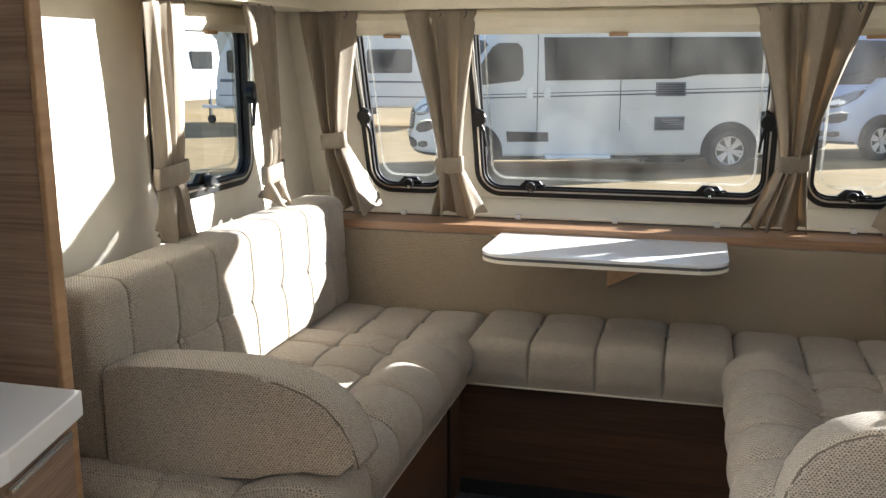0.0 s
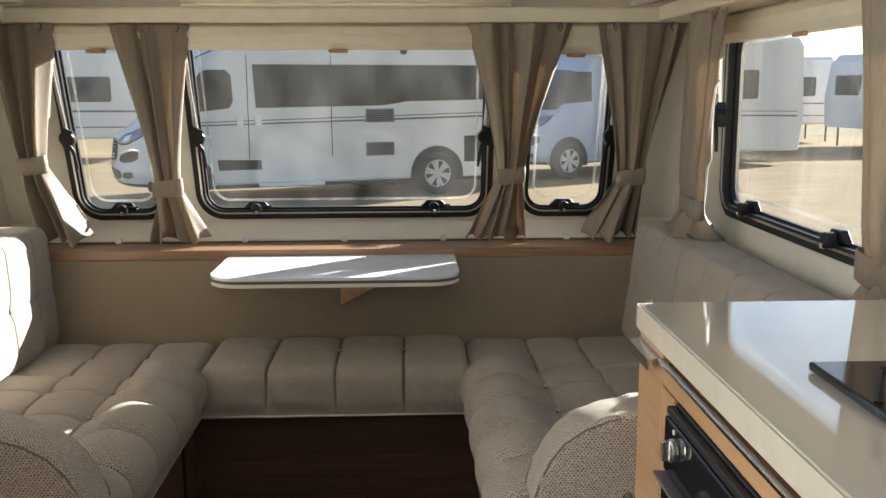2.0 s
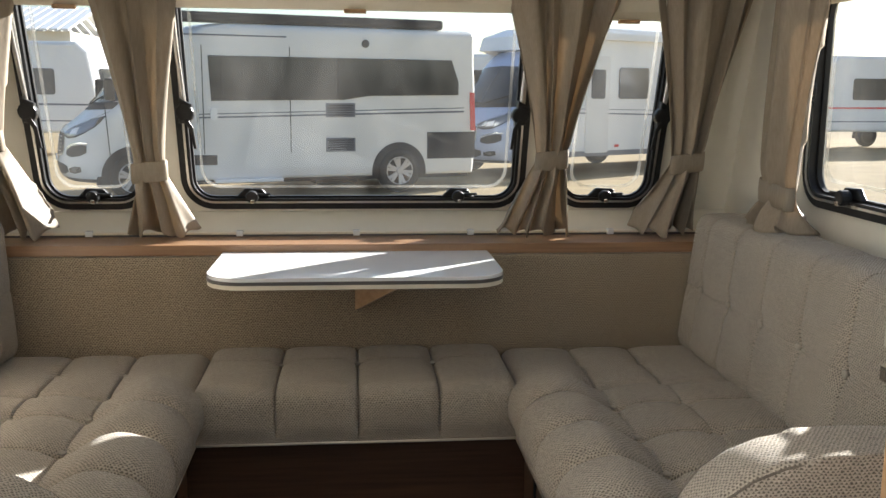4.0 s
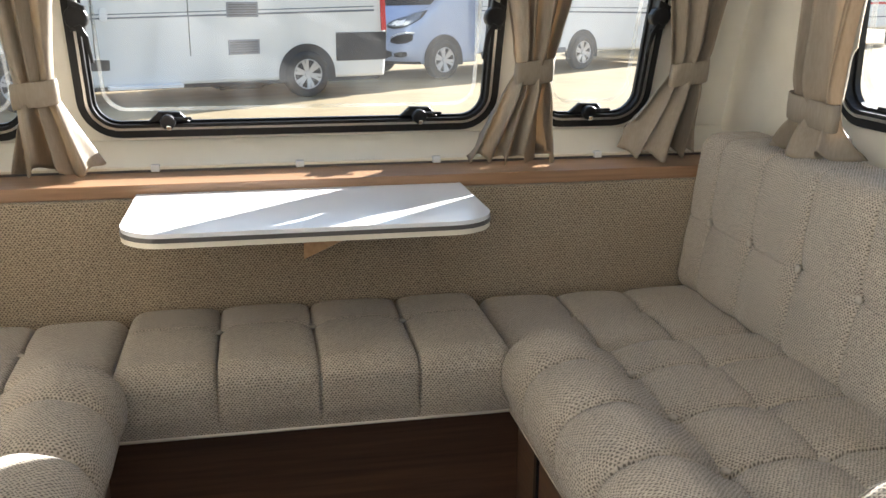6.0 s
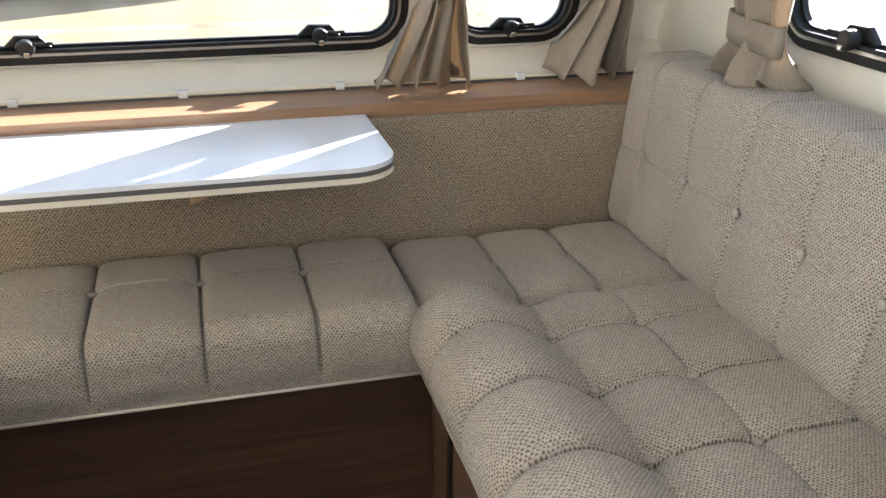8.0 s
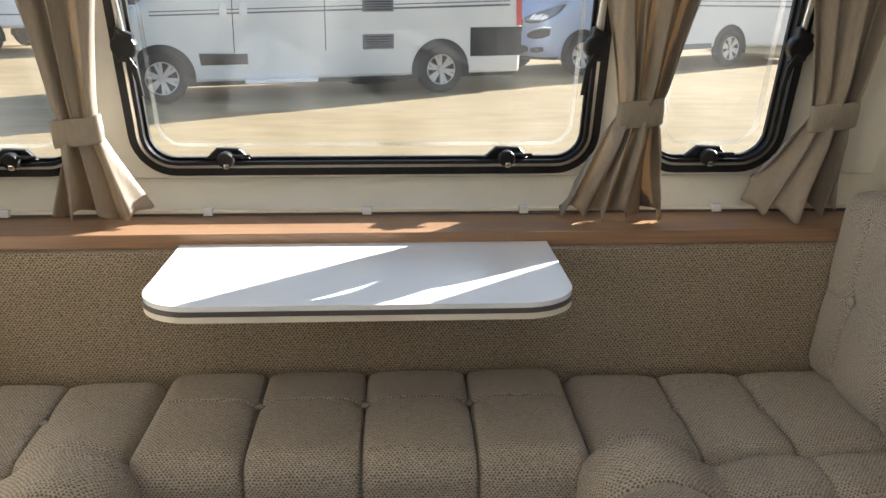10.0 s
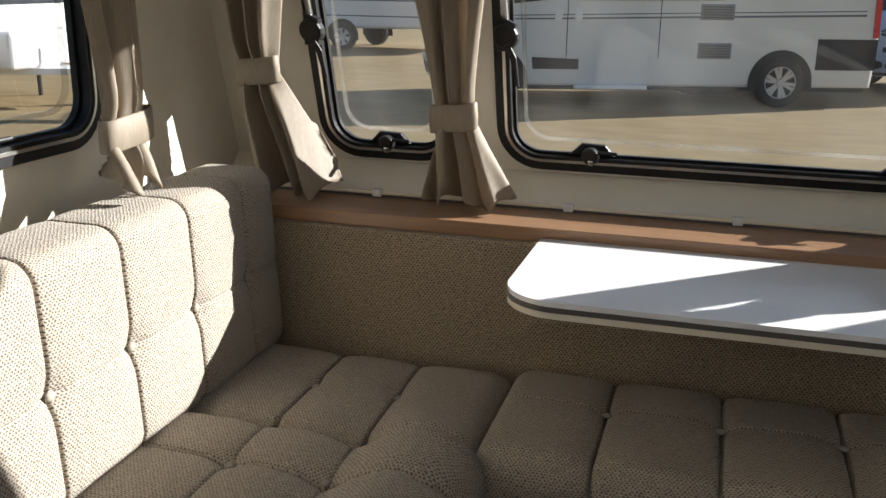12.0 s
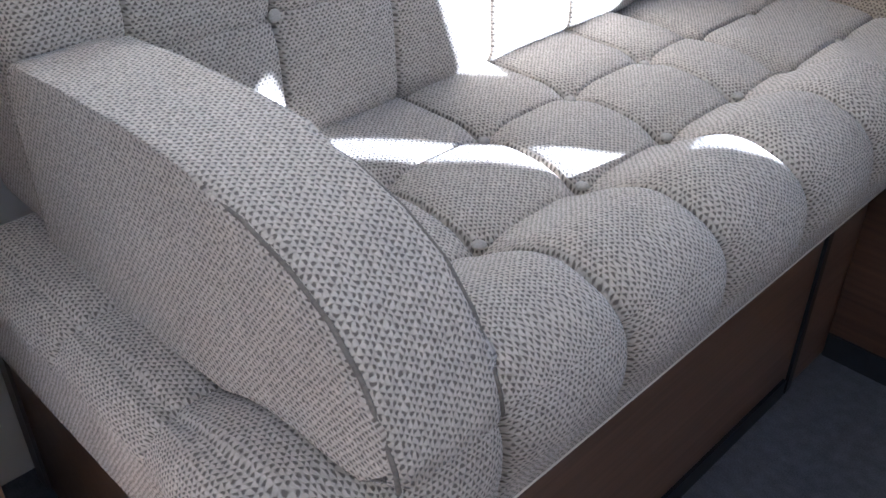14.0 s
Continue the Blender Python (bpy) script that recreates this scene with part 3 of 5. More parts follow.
def seat_thing(name, me, at, buttons, label, group, piping=None):
    top = empty(name, at)
    part("cushion", me, None, top)
    for p, ax in buttons:
        b = part("button", BUTTON, None, top)
        b.location = p
        if ax == "x":
            b.rotation_euler = (0, math.pi / 2, 0)
    if piping:
        part("piping", tube(piping, 0.0035, 6), PIPING, top, "pale piping along the lower edge", smooth=True)
    return tagged(top, label, "cushion", group)


def sm(a, lo, hi):
    t = np.clip((a - lo) / (hi - lo), 0, 1)
    return t * t * (3 - 2 * t)


# middle cushion, four segments wide
W, D, Hh = 0.728, 0.34, SEAT_Z1 - SEAT_Z0
lx, ly = [0.182, 0.364, 0.546], [0.205]


def push_mid(P, N):
    topw = sm(N[:, 2], 0.05, 0.7)
    frontw = sm(-N[:, 1], 0.1, 0.7) * sm(P[:, 2], 0.008, 0.05)
    dx = near(P[:, 0], lx + [0.0, W])
    s = 0.011 * (1 - np.exp(-dx / 0.016)) * np.maximum(topw, frontw)
    gx = near(P[:, 0], lx)
    s = s - 0.011 * np.exp(-(gx / 0.0026) ** 2) * np.maximum(topw, frontw)
    dy = near(P[:, 1], ly)
    s = s - topw * (0.004 * np.exp(-(dy / 0.003) ** 2) + 0.010 * np.exp(-(dy ** 2 + gx ** 2) / 0.02 ** 2))
    return s


seat_thing("seat_cushion", soft_box("cushion", (W, D, Hh), 0.035, 0.0055, push_mid, FABRIC, (lx, ly, ())), (-W / 2, -0.50, SEAT_Z0),
           [((x, ly[0], Hh - 0.005), "z") for x in lx], "beige knitted middle seat cushion on a wooden base", "seat cushions",
           [(0.008, 0.003, 0.003), (W - 0.008, 0.003, 0.003)])


def side_seat(sgn):
    """Long bench cushion and its corner piece; sgn 1 right, -1 left."""
    L, wid = 1.05, 0.575
    rows = [0.135, 0.308, 0.481, 0.654, 0.827]
    ys = [L - r for r in rows]
    xs = [0.19, 0.345]
    fix = (lambda x: x) if sgn > 0 else (lambda x: wid - x)

    def push(P, N):
        x = fix(P[:, 0])
        topw = sm(N[:, 2], 0.02, 0.6)
        inw = sm((-N[:, 0] if sgn > 0 else N[:, 0]), 0.05, 0.6)
        w = np.maximum(topw, inw)
        dy, dx = near(P[:, 1], ys), near(x, xs)
        low = sm(P[:, 2], 0.015, 0.075)
        knee = np.exp(-(np.clip(x - 0.06, 0, None) / 0.11) ** 2)
        s = (0.009 + 0.013 * knee) * (1 - np.exp(-dy / 0.020)) * w * low
        s = s * (1 - 0.55 * np.exp(-(dx / 0.03) ** 2) * topw) - 0.012 * np.exp(-(dy / 0.0028) ** 2) * w * low
        s = s - topw * 0.005 * np.exp(-(dx / 0.003) ** 2)
        s = s - topw * 0.012 * np.exp(-(dx ** 2 + dy ** 2) / 0.024 ** 2)
        s = s - 0.007 * topw * np.exp(-((P[:, 1] - 0.032) / 0.0035) ** 2)
        s = s + topw * (0.35 + 0.65 * sm(P[:, 1], 0.02, 0.22)) * (0.022 * np.exp(-((x - 0.085) / 0.06) ** 2) - 0.012 * np.exp(-((x - 0.19) / 0.05) ** 2))
        return s
    me = soft_box("cushion", (wid, L, SEAT_Z1 - SEAT_Z0), 0.045, 0.0056, push, FABRIC, ([fix(x) for x in xs], ys, ()))
    at = (0.352 if sgn > 0 else -0.352 - wid, -1.54, SEAT_Z0)
    h = SEAT_Z1 - SEAT_Z0
    xi = 0.005 if sgn > 0 else wid - 0.005
    seat_thing("bench_cushion", me, at, [((fix(x), y, h - 0.010), "z") for x in xs for y in ys], "buttoned beige knitted bench cushion along the side wall", "seat cushions",
               [(xi, 0.01, 0.004), (xi, L - 0.01, 0.004)])
    D2, w2 = 0.311, 0.54
    fix2 = (lambda x: x) if sgn > 0 else (lambda x: w2 - x)
    xs2 = [0.175, 0.33]

    def push2(P, N):
        x = fix2(P[:, 0])
        topw = sm(N[:, 2], 0.02, 0.6)
        fw = np.maximum(topw, sm(-N[:, 1], 0.1, 0.7))
        dx, dy = near(x, xs2), near(P[:, 1], [0.165])
        s = 0.010 * (1 - np.exp(-dx / 0.018)) * fw - 0.009 * np.exp(-(dx / 0.0026) ** 2) * fw
        s = s - topw * 0.009 * np.exp(-(dx ** 2 + dy ** 2) / 0.022 ** 2)
        s = s + topw * sm(-P[:, 1], -0.16, 0.0) * (0.020 * np.exp(-((x - 0.085) / 0.06) ** 2) - 0.010 * np.exp(-((x - 0.19) / 0.05) ** 2))
        return s
    me2 = soft_box("cushion", (w2, D2, SEAT_Z1 - SEAT_Z0 - 0.010), 0.036, 0.0060, push2, FABRIC, ([fix2(x) for x in xs2], (), ()))
    seat_thing("corner_cushion", me2, (0.368 if sgn > 0 else -0.368 - w2, -0.481, SEAT_Z0), [((fix2(x), 0.165, h - 0.018), "z") for x in xs2],
               "beige knitted corner seat cushion beside the front panel", "seat cushions")


def backrest(sgn):
    L, th, hh = 1.308, 0.145, 0.347
    y0 = -1.46
    ys = ([-0.275, -0.45, -0.628, -0.805, -0.984, -1.16, -1.335] if sgn < 0 else [-0.256, -0.425, -0.60, -0.777, -0.953, -1.13, -1.305])
    ys = [y - y0 for y in ys]
    zs = [0.165]

    def push(P, N):
        face = sm((-N[:, 0] if sgn > 0 else N[:, 0]), 0.05, 0.6)
        topw = sm(N[:, 2], 0.1, 0.7)
        w = np.maximum(face, topw)
        dy, dz = near(P[:, 1], ys), near(P[:, 2], zs)
        w = np.maximum(face, 0.5 * topw)
        s = 0.006 * (1 - np.exp(-dy / 0.018)) * w * (1 - 0.35 * np.exp(-(dz / 0.03) ** 2))
        s = s - 0.0075 * np.exp(-(dy / 0.0024) ** 2) * w - face * 0.003 * np.exp(-(dz / 0.0026) ** 2)
        return s - face * 0.010 * np.exp(-(dy ** 2 + dz ** 2) / 0.024 ** 2)
    me = soft_box("cushion", (th, L, hh), 0.035, 0.0058, push, FABRIC, ((), ys, zs), 0.15)
    lean = 0.042 if sgn > 0 else 0.018
    for v in me.vertices:
        v.co.x += sgn * lean * (v.co.z / hh - 0.75)
    at = (0.872 if sgn > 0 else -0.848 - th, y0, 0.468)
    xf = (0.004 if sgn > 0 else th - 0.004) + sgn * lean * (zs[0] / hh - 0.75)
    seat_thing("back_cushion", me, at, [((xf, y, zs[0]), "x") for y in ys], "upright beige knitted back cushion leaning on the side wall", "back cushions")


def armrest(sgn):
    prof = [(0.825, 0.474), (0.838, 0.49), (0.836, 0.652), (0.826, 0.672), (0.79, 0.681), (0.70, 0.688), (0.60, 0.691), (0.52, 0.689), (0.46, 0.682), (0.41, 0.666), (0.37, 0.643), (0.342, 0.612), (0.324, 0.578), (0.312, 0.548),
            (0.309, 0.530), (0.320, 0.523), (0.348, 0.531), (0.385, 0.528), (0.42, 0.513), (0.455, 0.497), (0.52, 0.487), (0.62, 0.480), (0.73, 0.475)]
    if sgn > 0:
        prof = [(0.815 - (0.815 - x) * 0.83, z) for x, z in prof]
    y0, y1 = (-1.470, -1.362) if sgn < 0 else (-1.445, -1.345)
    top = empty("armrest")
    bm = prism([(sgn * x, z) for x, z in prof], "y", y0, y1, 0.016, 4)
    ob = part("body", bm, FABRIC, top, smooth=True)
    for p in ob.data.polygons:
        if abs(p.normal.y) > 0.97:
            p.use_smooth = False
    run = [0.0]
    for p, q in zip(prof, prof[1:]):
        run.append(run[-1] + math.dist(p, q))
    uv = ob.data.uv_layers[0]
    for p in ob.data.polygons:
        if abs(p.normal.y) < 0.6:
            for li in p.loop_indices:
                co = ob.data.vertices[ob.data.loops[li].vertex_index].co
                k = min(range(len(prof)), key=lambda i: (prof[i][0] - abs(co.x)) ** 2 + (prof[i][1] - co.z) ** 2)
                uv.data[li].uv = (run[k] + 0.0, co.y)
    for y in (y0 + 0.0035, y1 - 0.0035):
        part("seam", tube([(sgn * (x + (0.5 - x) * 0.022), y, z - (z - 0.52) * 0.045) for x, z in prof[1:15]], 0.0020, 6), SEAM, top, "stitched seam round the armrest, groove shade in its dark colour", smooth=True)
    tagged(top, "curved beige knitted armrest bolster on the bench cushion", "armrest", "armrests")


for sgn in (1, -1):
    side_seat(sgn)
    backrest(sgn)
    armrest(sgn)

# seat bases
base = empty("storage_box")
part("front_board", box(-0.384, 0.384, -0.465, -0.447, 0.0, 0.343), WOOD_SHADED, base)
part("kick_strip", box(-0.383, 0.383, -0.4705, -0.4655, 0.0, 0.045), BLACK, base, "black kick strip")
tagged(base, "walnut front board under the middle seat, shade put into its colour", "storage box")
for sgn in (1, -1):
    base = empty("bench_box")
    x0, x1 = sorted((sgn * 0.386, sgn * 1.055))
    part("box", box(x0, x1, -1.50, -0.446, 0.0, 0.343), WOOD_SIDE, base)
    a, b = sorted((sgn * 0.380, sgn * 0.3855))
    part("corner_strip", box(a, b, -0.60, -0.585, 0.0, 0.32), BLACK, base, "dark upright strip")
    part("kick_strip", box(a, b, -1.49, -0.61, 0.0, 0.035), BLACK, base, "black kick strip")
    part("end_strip", box(x0 + 0.02, x0 + 0.05, -1.5055, -1.5005, 0.0, 0.343), DARK_EDGE, base)
    tagged(base, "walnut bench box under the side cushion", "bench box", "bench boxes")


# ---- curtains ----
def curtain(put, top_u, tie_u, bot_u, z_top, z_tie, z_bot, pleats, depth, seed, label):
    """A gathered curtain tied at z_tie; the pairs are its left and right edges at top, tie and hem."""
    top = empty("curtain")
    nz, nu = 72, pleats * 22
    bm = bmesh.new()
    rows = []
    for i in range(nz + 1):
        t = i / nz
        swell = 0.0
        z = z_top + (z_bot - z_top) * t
        if z >= z_tie:
            k = (z_top - z) / (z_top - z_tie)
            e = k ** 0.85
            kk = e * e * (3 - 2 * e) * 0.4 + e * 0.6
            lo, hi = (top_u[j] + (tie_u[j] - top_u[j]) * kk for j in (0, 1))
        else:
            k = (z_tie - z) / (z_tie - z_bot)
            e = k ** 0.95
            lo, hi = (tie_u[j] + (bot_u[j] - tie_u[j]) * e for j in (0, 1))
            swell = k
        pinch = math.exp(-((z - z_tie) / 0.035) ** 2)
        amp = 1.3 * depth * (1 - 0.62 * pinch) * (1 + 0.7 * swell) * (1 - 0.3 * math.exp(-((z - z_top) / 0.02) ** 2))
        row = []
        for j in range(nu + 1):
            u = j / nu
            c = pleats * (u + 0.055 * math.sin(2 * math.pi * u * 1.5 + seed) + 0.03 * math.sin(2 * math.pi * u * 3.1 + 2 * seed)) + 0.10 * math.sin(2.2 * t + seed) + swell * (0.10 * math.sin(5.0 * u + 3.1 * swell + seed) + 0.05 * math.sin(13.0 * u + 2 * seed))
            fold = abs(math.sin(math.pi * c))
            size = 0.72 + 0.28 * math.sin(1.9 * math.floor(c) + seed)
            w = amp * size * (fold ** 0.62 * 2.0 - 1.0) + 0.0022 * math.sin(23 * u + 6 * t + seed)
            if z < z_tie:
                w += 0.45 * amp * swell * math.sin(2 * math.pi * c * 0.5 + seed) + 0.010 * swell * swell * math.sin(9.0 * u + seed)
            x = lo + (hi - lo) * u + 0.10 * (hi - lo) / pleats * math.sin(2 * math.pi * c)
            edge = 4 * u * (1 - u)
            w += 0.020 * (1 - pinch) * edge + 0.012 * pinch * edge
            row.append(bm.verts.new(put(x, z + 0.011 * swell * (1 + math.sin(2 * math.pi * c + 2 * seed)), -w)))
        rows.append(row)
    for i in range(nz):
        for j in range(nu):
            bm.faces.new((rows[i][j], rows[i][j + 1], rows[i + 1][j + 1], rows[i + 1][j]))
    ob = part("cloth", bm, CLOTH, top, smooth=True)
    so = ob.modifiers.new("thickness", "SOLIDIFY")
    so.thickness = 0.002
    # tie band wrapped round the waist
    bm = bmesh.new()
    c, hw = (tie_u[0] + tie_u[1]) / 2, (tie_u[1] - tie_u[0]) / 2 + 0.003
    rr = []
    for z, g in ((z_tie + 0.026, 0.0), (z_tie + 0.024, 0.002), (z_tie, 0.003), (z_tie - 0.024, 0.002), (z_tie - 0.026, 0.0)):
        rr.append([bm.verts.new(put(c + (hw + g) * math.copysign(abs(math.cos(a)) ** 0.6, math.cos(a)), z + 0.006 * math.cos(a), -0.010 - (0.016 + g) * math.copysign(abs(math.sin(a)) ** 0.7, math.sin(a)) + 0.0)) for a in [2 * math.pi * q / 28 for q in range(28)]])
    for a, b in zip(rr, rr[1:]):
        for q in range(28):
            bm.faces.new((a[q], a[(q + 1) % 28], b[(q + 1) % 28], b[q]))
    tb = part("tie_band", bm, CLOTH, top, "matching cloth tie band", smooth=True)
    so = tb.modifiers.new("thickness", "SOLIDIFY")
    so.thickness = 0.002
    for q in range(pleats):
        u = top_u[0] + (top_u[1] - top_u[0]) * (q + 0.5) / pleats
        part("hook", tube([put(u, z_top + 0.004, -0.012), put(u - 0.006, z_top - 0.012, -0.02), put(u, z_top - 0.024, -0.022), put(u + 0.006, z_top - 0.012, -0.02), put(u + 0.001, z_top + 0.004, -0.012)], 0.0022, 6), DARK_EDGE, top)
    return tagged(top, label, "curtain", "curtains")


def cput(u, v, w=0.0):
    """Hanging plane of the front curtains, inside the raked wall."""
    k = (v - 0.75) / 0.64
    return (u, -0.045 - 0.088 * k + w, v)


LAB = "gathered taupe curtain tied back beside the front window"
curtain(cput, (-0.99, -0.80), (-0.945, -0.868), (-0.91, -0.765), 1.39, 0.985, 0.742, 3, 0.024, 1, LAB)
curtain(lambda u, v, w=0.0: cput(u, v, w + 0.018), (-0.655, -0.415), (-0.563, -0.482), (-0.578, -0.40), 1.39, 0.912, 0.742, 3, 0.022, 2, LAB)
curtain(cput, (0.378, 0.678), (0.472, 0.548), (0.375, 0.560), 1.39, 0.945, 0.742, 4, 0.024, 3, LAB)
curtain(cput, (0.759, 1.01), (0.836, 0.915), (0.738, 0.895), 1.39, 0.938, 0.742, 3, 0.024, 4, LAB)


def sput(sgn):
    return lambda u, v, w=0.0: (sgn * (0.955 + w), u, v)


LAB2 = "gathered taupe curtain tied back beside the side window"
curtain(sput(1), (-0.66, -0.40), (-0.535, -0.395), (-0.565, -0.36), 1.39, 0.90, 0.815, 3, 0.018, 5, LAB2)
curtain(sput(1), (-1.60, -1.29), (-1.56, -1.38), (-1.56, -1.37), 1.39, 0.915, 0.81, 3, 0.018, 6, LAB2)
curtain(sput(-1), (-0.62, -0.40), (-0.515, -0.402), (-0.53, -0.415), 1.39, 0.925, 0.83, 3, 0.018, 7, LAB2)
curtain(lambda u, v, w=0.0: (-0.99 - w, u, v), (-1.03, -0.82), (-1.0, -0.875), (-1.005, -0.86), 1.39, 0.975, 0.81, 3, 0.014, 8, LAB2)

# ---- kitchen unit ----
KX, KY, KZ = 0.507, -1.64, 0.92
unit = empty("kitchen_unit", (KX - 0.016, KY, 0))
part("carcass", box(0.045, 1.055 - KX, -1.75, -0.012, 0.06, KZ - 0.036), OAK, unit)
part("plinth", box(0.07, 1.055 - KX, -1.75, -0.02, 0.0, 0.06), BLACK, unit)
part("end_panel", box(0.018, 0.0445, -0.124, -0.012, 0.062, KZ - 0.036, 0.002), OAK, unit)
drawer = part("drawer_front", box(0.018, 0.0445, -0.76, -0.128, KZ - 0.074, KZ - 0.047, 0.002), OAK, unit)
part("edge_trim", box(0.010, 0.0175, -0.76, -0.128, KZ - 0.0465, KZ - 0.0395, 0.002), CHROME, drawer, "metal grip edge")
hook = part("towel_handle", prism([(0.001, KZ - 0.046), (0.0175, KZ - 0.042), (0.0175, KZ - 0.045), (0.004, KZ - 0.049), (0.004, KZ - 0.060), (0.001, KZ - 0.060)], "y", -0.115, -0.02, 0.001), CHROME, unit, "bent chrome handle")
part("lower_door", box(0.018, 0.0445, -1.74, -0.78, 0.07, KZ - 0.045, 0.002), OAK, unit)
tagged(unit, "light walnut kitchen unit with drawer and metal trim", "kitchen unit")
wt = empty("worktop", (KX, KY, KZ - 0.034))
part("slab", prism(round_rect(0.0015, 1.056 - KX, -1.71, -0.0015, 0.005, 3), "z", 0.0, 0.034, 0.002), CREAM_TOP, wt)
part("front_edge_band", box(-0.001, 0.0012, -1.71, -0.002, 0.001, 0.0325), EDGE_BAND, wt, "matt cream edge band")
part("end_edge_band", box(0.0, 1.056 - KX, -0.0012, 0.001, 0.001, 0.0325), EDGE_BAND, wt, "matt cream edge band")
tagged(wt, "glossy cream kitchen worktop beside the bench", "worktop")
oven = empty("oven", (KX - 0.016, KY, 0))
part("surround", box(0.018, 0.0445, -0.176, -0.128, 0.30, KZ - 0.077, 0.002), OAK, oven)
part("body", box(0.019, 0.044, -0.755, -0.18, 0.25, KZ - 0.078, 0.003), BLACK, oven)
part("grille", box(0.008, 0.0185, -0.75, -0.184, KZ - 0.091, KZ - 0.081, 0.002), BLACK, oven)
part("control_panel", box(0.006, 0.0185, -0.75, -0.184, KZ - 0.160, KZ - 0.093, 0.002), BLACK_GLOSS, oven)
for dy in (-0.232, -0.68):
    kn = part("knob", cyl((-0.002, dy, KZ - 0.118), (0.006, dy, KZ - 0.118), 0.0135, 24, 0.002), CHROME, oven, "satin metal knob")
    part("grip", box(-0.011, -0.0015, dy - 0.003, dy + 0.003, KZ - 0.130, KZ - 0.106, 0.0015), CHROME, kn)
    part("mark", box(0.0045, 0.0055, dy + 0.006, dy + 0.010, KZ - 0.102, KZ - 0.097), WHITE_TOP, oven)
for k in range(2):
    part("lettering_bar", box(0.0045, 0.0055, -0.475 + 0.0, -0.415 - 0.012 * k, KZ - 0.124 - 0.010 * k, KZ - 0.118 - 0.010 * k), WHITE_TOP, oven)
door = part("oven_door", box(0.004, 0.0185, -0.75, -0.184, 0.28, KZ - 0.169, 0.003), BLACK_GLOSS, oven)
part("door_lip", box(-0.006, 0.0185, -0.75, -0.184, KZ - 0.167, KZ - 0.162, 0.001), DARK_EDGE, door)
part("door_handle", tube([(-0.038, -0.20, KZ - 0.190), (-0.038, -0.735, KZ - 0.190)], 0.008, 12), CHROME, door, "bar handle", smooth=True)
for dy in (-0.235, -0.70):
    part("handle_post", tube([(-0.038, dy, KZ - 0.190), (0.006, dy, KZ - 0.190)], 0.006, 8), CHROME, door, smooth=True)
tagged(oven, "black built-in oven with metal knobs and bar handle", "oven")
hob = empty("hob", (0, 0, KZ))
part("plate", box(0.605, 1.0, -2.45, -1.955, 0.0015, 0.011, 0.003), BLACK_GLOSS, hob, "black glass plate")
for cx, cy in ((0.70, -2.08), (0.90, -2.08), (0.70, -2.32), (0.90, -2.32)):
    burner = part("burner", cyl((cx, cy, 0.011), (cx, cy, 0.024), 0.036, 24, 0.004), BLACK, hob, "black burner cap")
    for q in range(4):
        c, d = math.cos(q * math.pi / 2), math.sin(q * math.pi / 2)
        part("pan_support", tube([(cx + 0.085 * c, cy + 0.085 * d, 0.012), (cx + 0.085 * c, cy + 0.085 * d, 0.040), (cx + 0.022 * c, cy + 0.022 * d, 0.040)], 0.0045, 6), BLACK, burner)
tagged(hob, "black glass gas hob with pan supports on the worktop", "hob")

# ---- cupboards beside the door ----
tagged(part("partition_panel", box(-1.056, -0.803, -1.62, -1.60, 0.0, 1.945, 0.002), DARKWOOD), "grooved brown wooden partition at the end of the bench", "panel", kind="structure")
tagged(part("partition_edge", box(-0.8025, -0.79, -1.624, -1.596, 0.0, 1.945, 0.003), OAK), "light wooden edge of the partition", "trim", kind="structure")
chest = empty("side_cabinet", (-1.056, -1.70, 0))
part("top", prism([(0, 0.015), (0.348, 0.015), (0.405, -0.22), (0.405, -0.50), (0, -0.50)], "z", 0.675, 0.72, 0.003), WHITE_TOP, chest, "glossy white top")
part("body", prism([(0.004, 0.0), (0.335, 0.0), (0.392, -0.23), (0.392, -0.50), (0.004, -0.50)], "z", 0.0, 0.674), DARKWOOD, chest)
part("drawer_edge", tube([(0.347, -0.02, 0.655), (0.395, -0.215, 0.655)], 0.006, 8), CHROME, chest, "metal grip edge")
tagged(chest, "low brown wooden cabinet with glossy white top", "cabinet")
tall = empty("tall_cupboard", (-1.056, -2.02, 0))
part("body", box(0.0, 0.40, -0.17, 0.0, 0.722, 1.945, 0.004), DARKWOOD, tall)
part("edge", box(0.4005, 0.409, -0.02, 0.004, 0.722, 1.945, 0.003), CREAM_TRIM, tall)
tagged(tall, "tall grooved wooden cupboard beside the door", "cupboard")
# ---- outside ----
GZ = -0.51
GROUND = varied(mat("dry_sandy_ground", (0.5, 0.4, 0.22), 0.95), (0.26, 0.185, 0.085), (0.40, 0.295, 0.145), (1, 2.5, 1), 1.4, 0.6, 9)
VAN_WHITE = varied(mat("van_white_paint", (0.74, 0.74, 0.72), 0.22), (0.70, 0.70, 0.68), (0.76, 0.76, 0.74), (1, 1, 1), 2)
# Silver paint, tinted blue in place of the sky it reflects.
VAN_SILVER = varied(mat("van_silver_sky_tint", (0.40, 0.47, 0.64), 0.25, 0.2), (0.37, 0.44, 0.61), (0.44, 0.51, 0.68), (1, 1, 1), 2)
BODY_WHITE = varied(mat("caravan_white_skin", (0.8, 0.8, 0.8), 0.35), (0.76, 0.76, 0.76), (0.82, 0.82, 0.82), (1, 1, 1), 3)
TINT = mat("tinted_glass", (0.03, 0.035, 0.04), 0.08)
TYRE = varied(mat("tyre_rubber", (0.02, 0.02, 0.02), 0.85), (0.014, 0.014, 0.014), (0.03, 0.03, 0.03), (1, 1, 1), 30)
